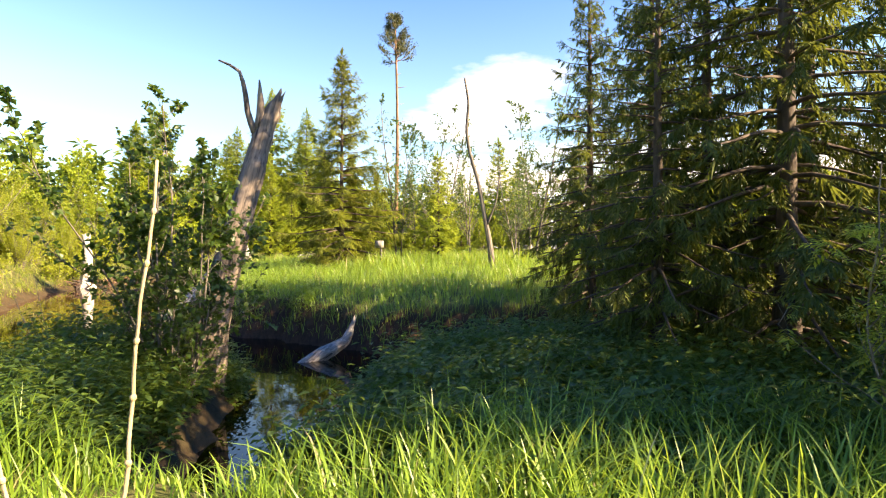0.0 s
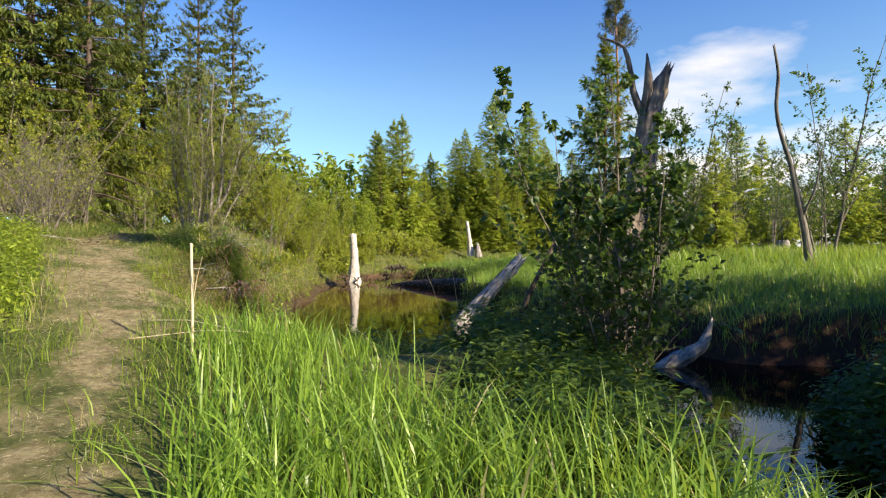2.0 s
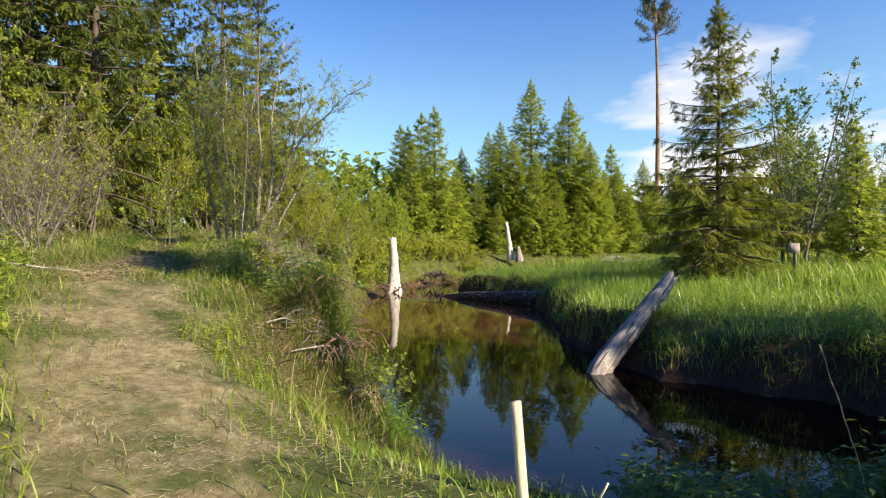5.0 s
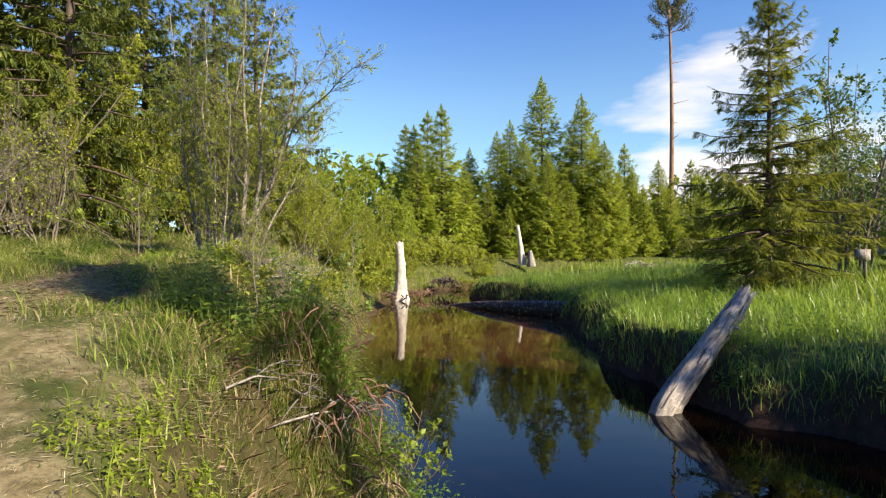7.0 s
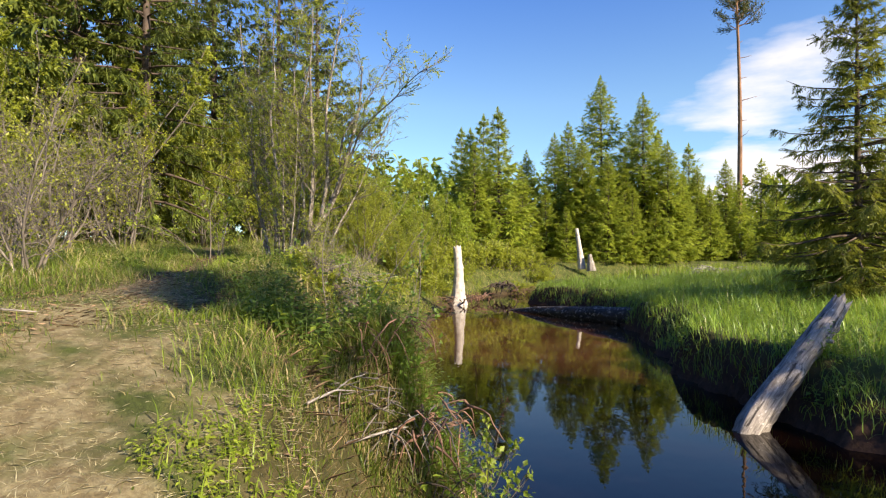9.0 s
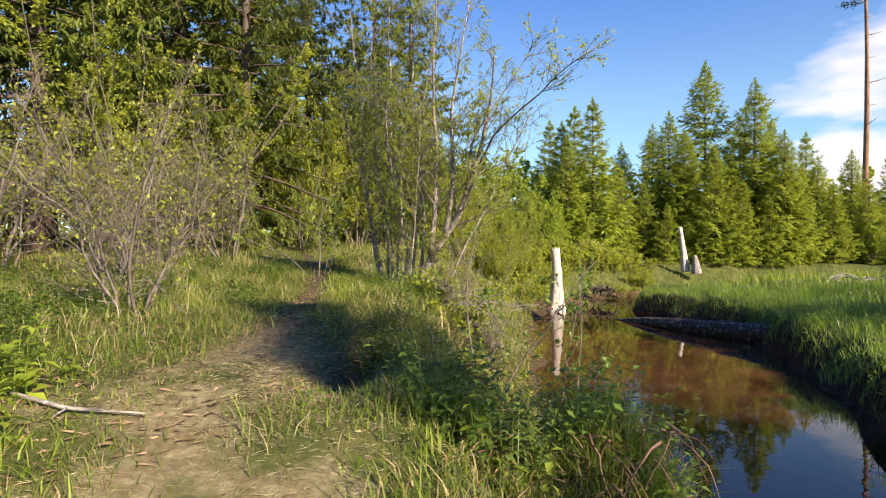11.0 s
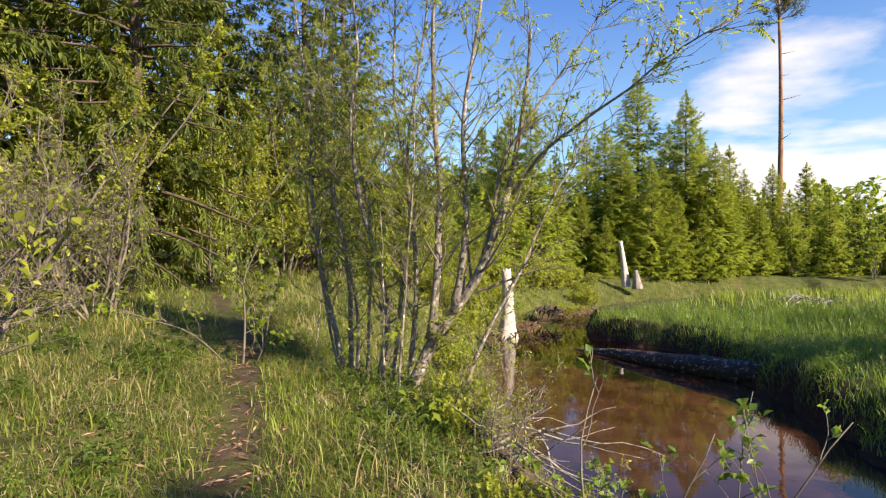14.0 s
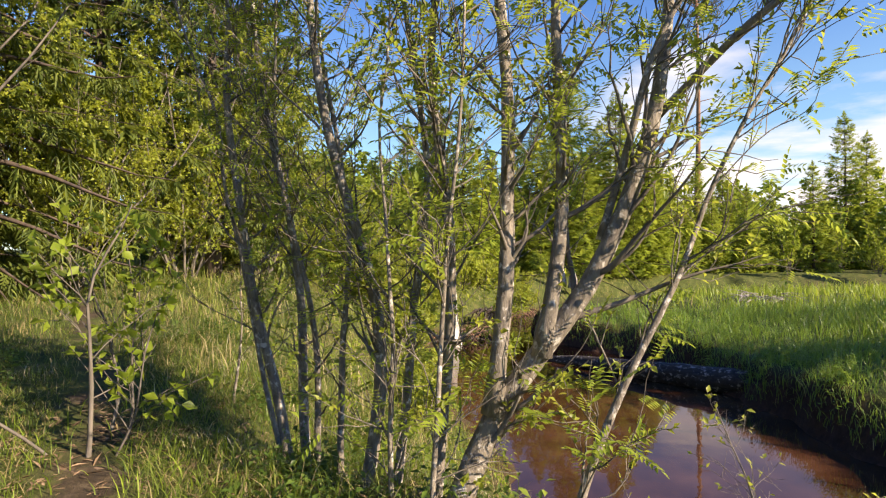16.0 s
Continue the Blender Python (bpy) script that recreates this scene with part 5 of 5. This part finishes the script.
grass("dry_tufts", "short bleached dry tufts standing on the path", at, (0.02, 0.09), (0.0015, 0.003), (0.4, 1.6), M_STRAW, 36, 2)
at = spread(g, 30000, -12.6, -5, 1.2, 10, lambda x, y, d, near, tr: near * (d > 0.3) * smooth(1.8, 0.7, tr) * smooth(0.1, 0.6, waves(x, y, 0.5, 14)))
grass("green_tufts", "small fresh green tufts among the dry grass", at, (0.03, 0.10), (0.002, 0.004), (0.3, 1.2), M_GRASS, 37, 2)
at = spread(g, 9000, -12.8, -8.8, 6.6, 10.2, lambda x, y, d, near, tr: near * (d > -0.05) * smooth(0.7, 1.3, tr) * (waves(x, y, 0.4, 7) < 0.2))
mat_of("dead_leaves", "brown dead leaves littering the crumbling bank", at, (0.03, 0.07), (0.012, 0.03), (-0.3, 0.5), M_LITTER, 16, "leaves")
at = spread(g, 16000, -12.8, -8.8, 6.6, 10.2, lambda x, y, d, near, tr: near * (d > -0.05) * smooth(1.0, 1.6, tr))
mat_of("dead_stems", "tangle of dead grey-brown stems on the bank", at, (0.08, 0.26), (0.003, 0.006), (-0.2, 0.7), M_LITTER, 17, "stems")
at = spread(g, 34000, -20, -7.5, 3, 17, lambda x, y, d, near, tr: near * (d > 0.0) * smooth(0.5, 1.2, tr) * (waves(x, y, 0.45, 9) > 0.3))
grass("tussock_grass", "tufts of tall pale and green grass on the bank", at, (0.25, 0.6), (0.004, 0.008), (0.3, 1.1), M_TUFT, 8, 4)
at = spread(g, 62000, -32, -10, 2, 56, lambda x, y, d, near, tr: near * (d > 0.15) * smooth(0.5, 2, tr))
grass("wood_edge_grass", "rough grass at the foot of the wood", at, (0.2, 0.5), (0.006, 0.015), (0.2, 0.9), M_TUFT, 7, 2)


def herbs(name, label, at, height, leaf, per, material, seed, droop=0.1):
    """Leafy stems standing close together."""
    rng = np.random.default_rng(seed)
    t = Tris()
    n = len(at)
    h = rng.uniform(*height, n)
    lean = rng.normal(0, 0.22, (n, 2))
    top = at + np.column_stack([lean * h[:, None], h])
    side = unit(np.column_stack([rng.normal(0, 1, (n, 2)), np.zeros(n)])) * 0.004
    v = np.stack([at - side, at + side, top], 1).reshape(-1, 3)
    t.add(v, np.arange(3 * n).reshape(n, 3))
    for i in range(per):
        f = (i + 1.2) / (per + 0.4)
        a = i * 2.4 + rng.uniform(0, 0.8, n)
        w = np.column_stack([np.cos(a), np.sin(a), rng.uniform(-0.5, 0.45, n) - droop])
        L = rng.uniform(*leaf, n) * (1.15 - 0.5 * f)
        leaves(t, at + (top - at) * f, w, np.array([0, 0, 1.0]) + rng.normal(0, 0.25, (n, 3)), L, L * rng.uniform(0.38, 0.55, n), 0.15)
    return tagged(new(name, t.mesh(name, material)), label, "plants", "", "stuff")


at = spread(g, 9000, -1.2, 6, 3.6, 9.5, lambda x, y, d, near, tr: near * (d > 0.0) * (0.4 + 0.6 * clump(x, y, 0.5, 3)))
herbs("undergrowth", "dark green nettles and ferns under the spruces", at, (0.25, 0.6), (0.08, 0.17), 10, M_HERB, 21)
at = spread(g, 5200, -6.6, -2.2, 3.6, 8.6, lambda x, y, d, near, tr: near * (d > 0.3 * (x > -3.9) * (y < 7.6)) * smooth(0.8, 1.5, tr) * smooth(2.6, 0.6, d))
herbs("undergrowth", "dark green nettles and meadowsweet on the bank", at, (0.25, 0.62), (0.07, 0.15), 10, M_HERB, 22)
at = spread(g, 9000, -14, -6.2, 1.5, 7.5, lambda x, y, d, near, tr: near * smooth(0.65, 1.2, tr) * (0.3 + 0.7 * clump(x, y, 0.8, 6)) * (y < 4.6 - 0.75 * (x + 8.1)) * smooth(-13.9, -12.4, x + 0.6 * waves(x, y, 1.1, 2)) * smooth(1.4, 2.8, y + 0.5 * waves(x, y, 1.0, 7)))
herbs("undergrowth", "bright green leafy herbs beside the path", at, (0.15, 0.42), (0.06, 0.13), 8, M_LEAF_GREEN, 23)
at = spread(g, 9000, -24, -8.6, 7, 40, lambda x, y, d, near, tr: near * (d > 0.05) * smooth(0.7, 1.6, tr) * smooth(4.5, 0.5, d) * clump(x, y, 0.7, 4) * (1 - 0.75 * smooth(-12.6, -11.4, x) * (y < 9.2)))
herbs("undergrowth", "mixed green herbs along the stream's edge", at, (0.2, 0.55), (0.06, 0.13), 9, M_LEAF_GREEN, 24)
at = spread(g, 14000, -16, -3, 12, 30, lambda x, y, d, near, tr: (~near) * (d > 0.05) * smooth(4, 0.5, d) * smooth(0.1, 0.5, waves(x, y, 0.8, 8)))
herbs("undergrowth", "green nettles among the far bank's grass", at, (0.25, 0.62), (0.06, 0.12), 9, M_SHOOT, 25)
at = spread(g, 9000, -10.5, -9.2, 8.2, 9.8, lambda x, y, d, near, tr: near * (d > -0.05))
grass("hummock_grass", "long grass and sedge hanging from a bank hummock", at + np.array([0, 0, 0.03]), (0.2, 0.52), (0.004, 0.008), (0.3, 1.0), M_SEDGE, 19, 4)
at = spread(g, 24000, -12.2, -8.8, 6.8, 10.2, lambda x, y, d, near, tr: near * (d > -0.02) * smooth(0.6, 1.1, tr) * (0.3 + 0.7 * (waves(x, y, 0.4, 7) > 0.05)) * (1 - np.exp(-((x + 10.1) ** 2 + (y - 8.35) ** 2) / 0.15)))
grass("slope_grass", "rough mixed grass on the steep bank", at, (0.14, 0.42), (0.003, 0.007), (0.3, 1.3), M_SEDGE, 29, 3)
at = spread(g, 1100, -10.5, -9.0, 8.7, 10.2, lambda x, y, d, near, tr: near * (d > -0.05))
herbs("undergrowth", "green alder shoots crowding a bank hummock", at, (0.2, 0.62), (0.045, 0.085), 9, M_SHOOT, 26)
at = spread(g, 110, -10.0, -9.4, 6.6, 7.3, lambda x, y, d, near, tr: near)
herbs("undergrowth", "bright green fern patch beside the path", at, (0.05, 0.14), (0.025, 0.05), 9, M_LEAF_GREEN, 27)
at = spread(g, 240, -11.2, -10.3, 8.3, 9.4, lambda x, y, d, near, tr: near)
herbs("undergrowth", "grey-green willow shoots below the path", at, (0.2, 0.6), (0.05, 0.1), 9, M_HERB, 28)
at = spread(g, 110000, -18, -11.3, 5.5, 15.5, lambda x, y, d, near, tr: near * (d > 0.1) * smooth(0.1, 0.4, tr) * (0.35 + 0.65 * smooth(-0.5, 0.4, waves(x, y, 0.45, 16))))
grass("low_grass", "dense low mossy grass under the path bushes", at, (0.08, 0.30), (0.0025, 0.006), (0.4, 1.5), M_SEDGE, 38, 3)
at = spread(g, 12000, -18, -11.3, 5.5, 15.5, lambda x, y, d, near, tr: near * (d > 0.1) * smooth(0.2, 0.7, tr) * (waves(x, y, 0.5, 18) > 0.1))
grass("pale_grass", "tufts of last year's pale dry grass", at, (0.12, 0.34), (0.002, 0.005), (0.5, 1.6), M_STRAW, 39, 3)
at = spread(g, 22000, -17, -11.6, 6, 14.5, lambda x, y, d, near, tr: near * (d > 0.1))
mat_of("dead_leaves", "brown dead leaves and stems under the bushes", at, (0.03, 0.12), (0.006, 0.02), (-0.2, 0.5), M_LITTER, 40, "leaves")
at = spread(g, 7000, -19, -11.5, 6.0, 16, lambda x, y, d, near, tr: near * (d > 0.3) * smooth(0.35, 0.8, tr) * (waves(x, y, 0.6, 12) > 0.15))
herbs("undergrowth", "low dark green herbs under the path bushes", at, (0.08, 0.3), (0.04, 0.09), 8, M_HERB, 31)
# grass hanging over the far bank's lip
at = spread(g, 110000, -18, 6, 9, 36, lambda x, y, d, near, tr: (~near) * (d > 0.02) * (d < 0.5) * (0.35 + 0.65 * (waves(x, y, 0.45, 2) > 0.0)))
grass("hanging_grass", "long grass drooping over the undercut bank", at + np.array([0, 0, 0.04]), (0.22, 0.58), (0.005, 0.011), (0.5, 1.4), M_LUSH, 9, 4)
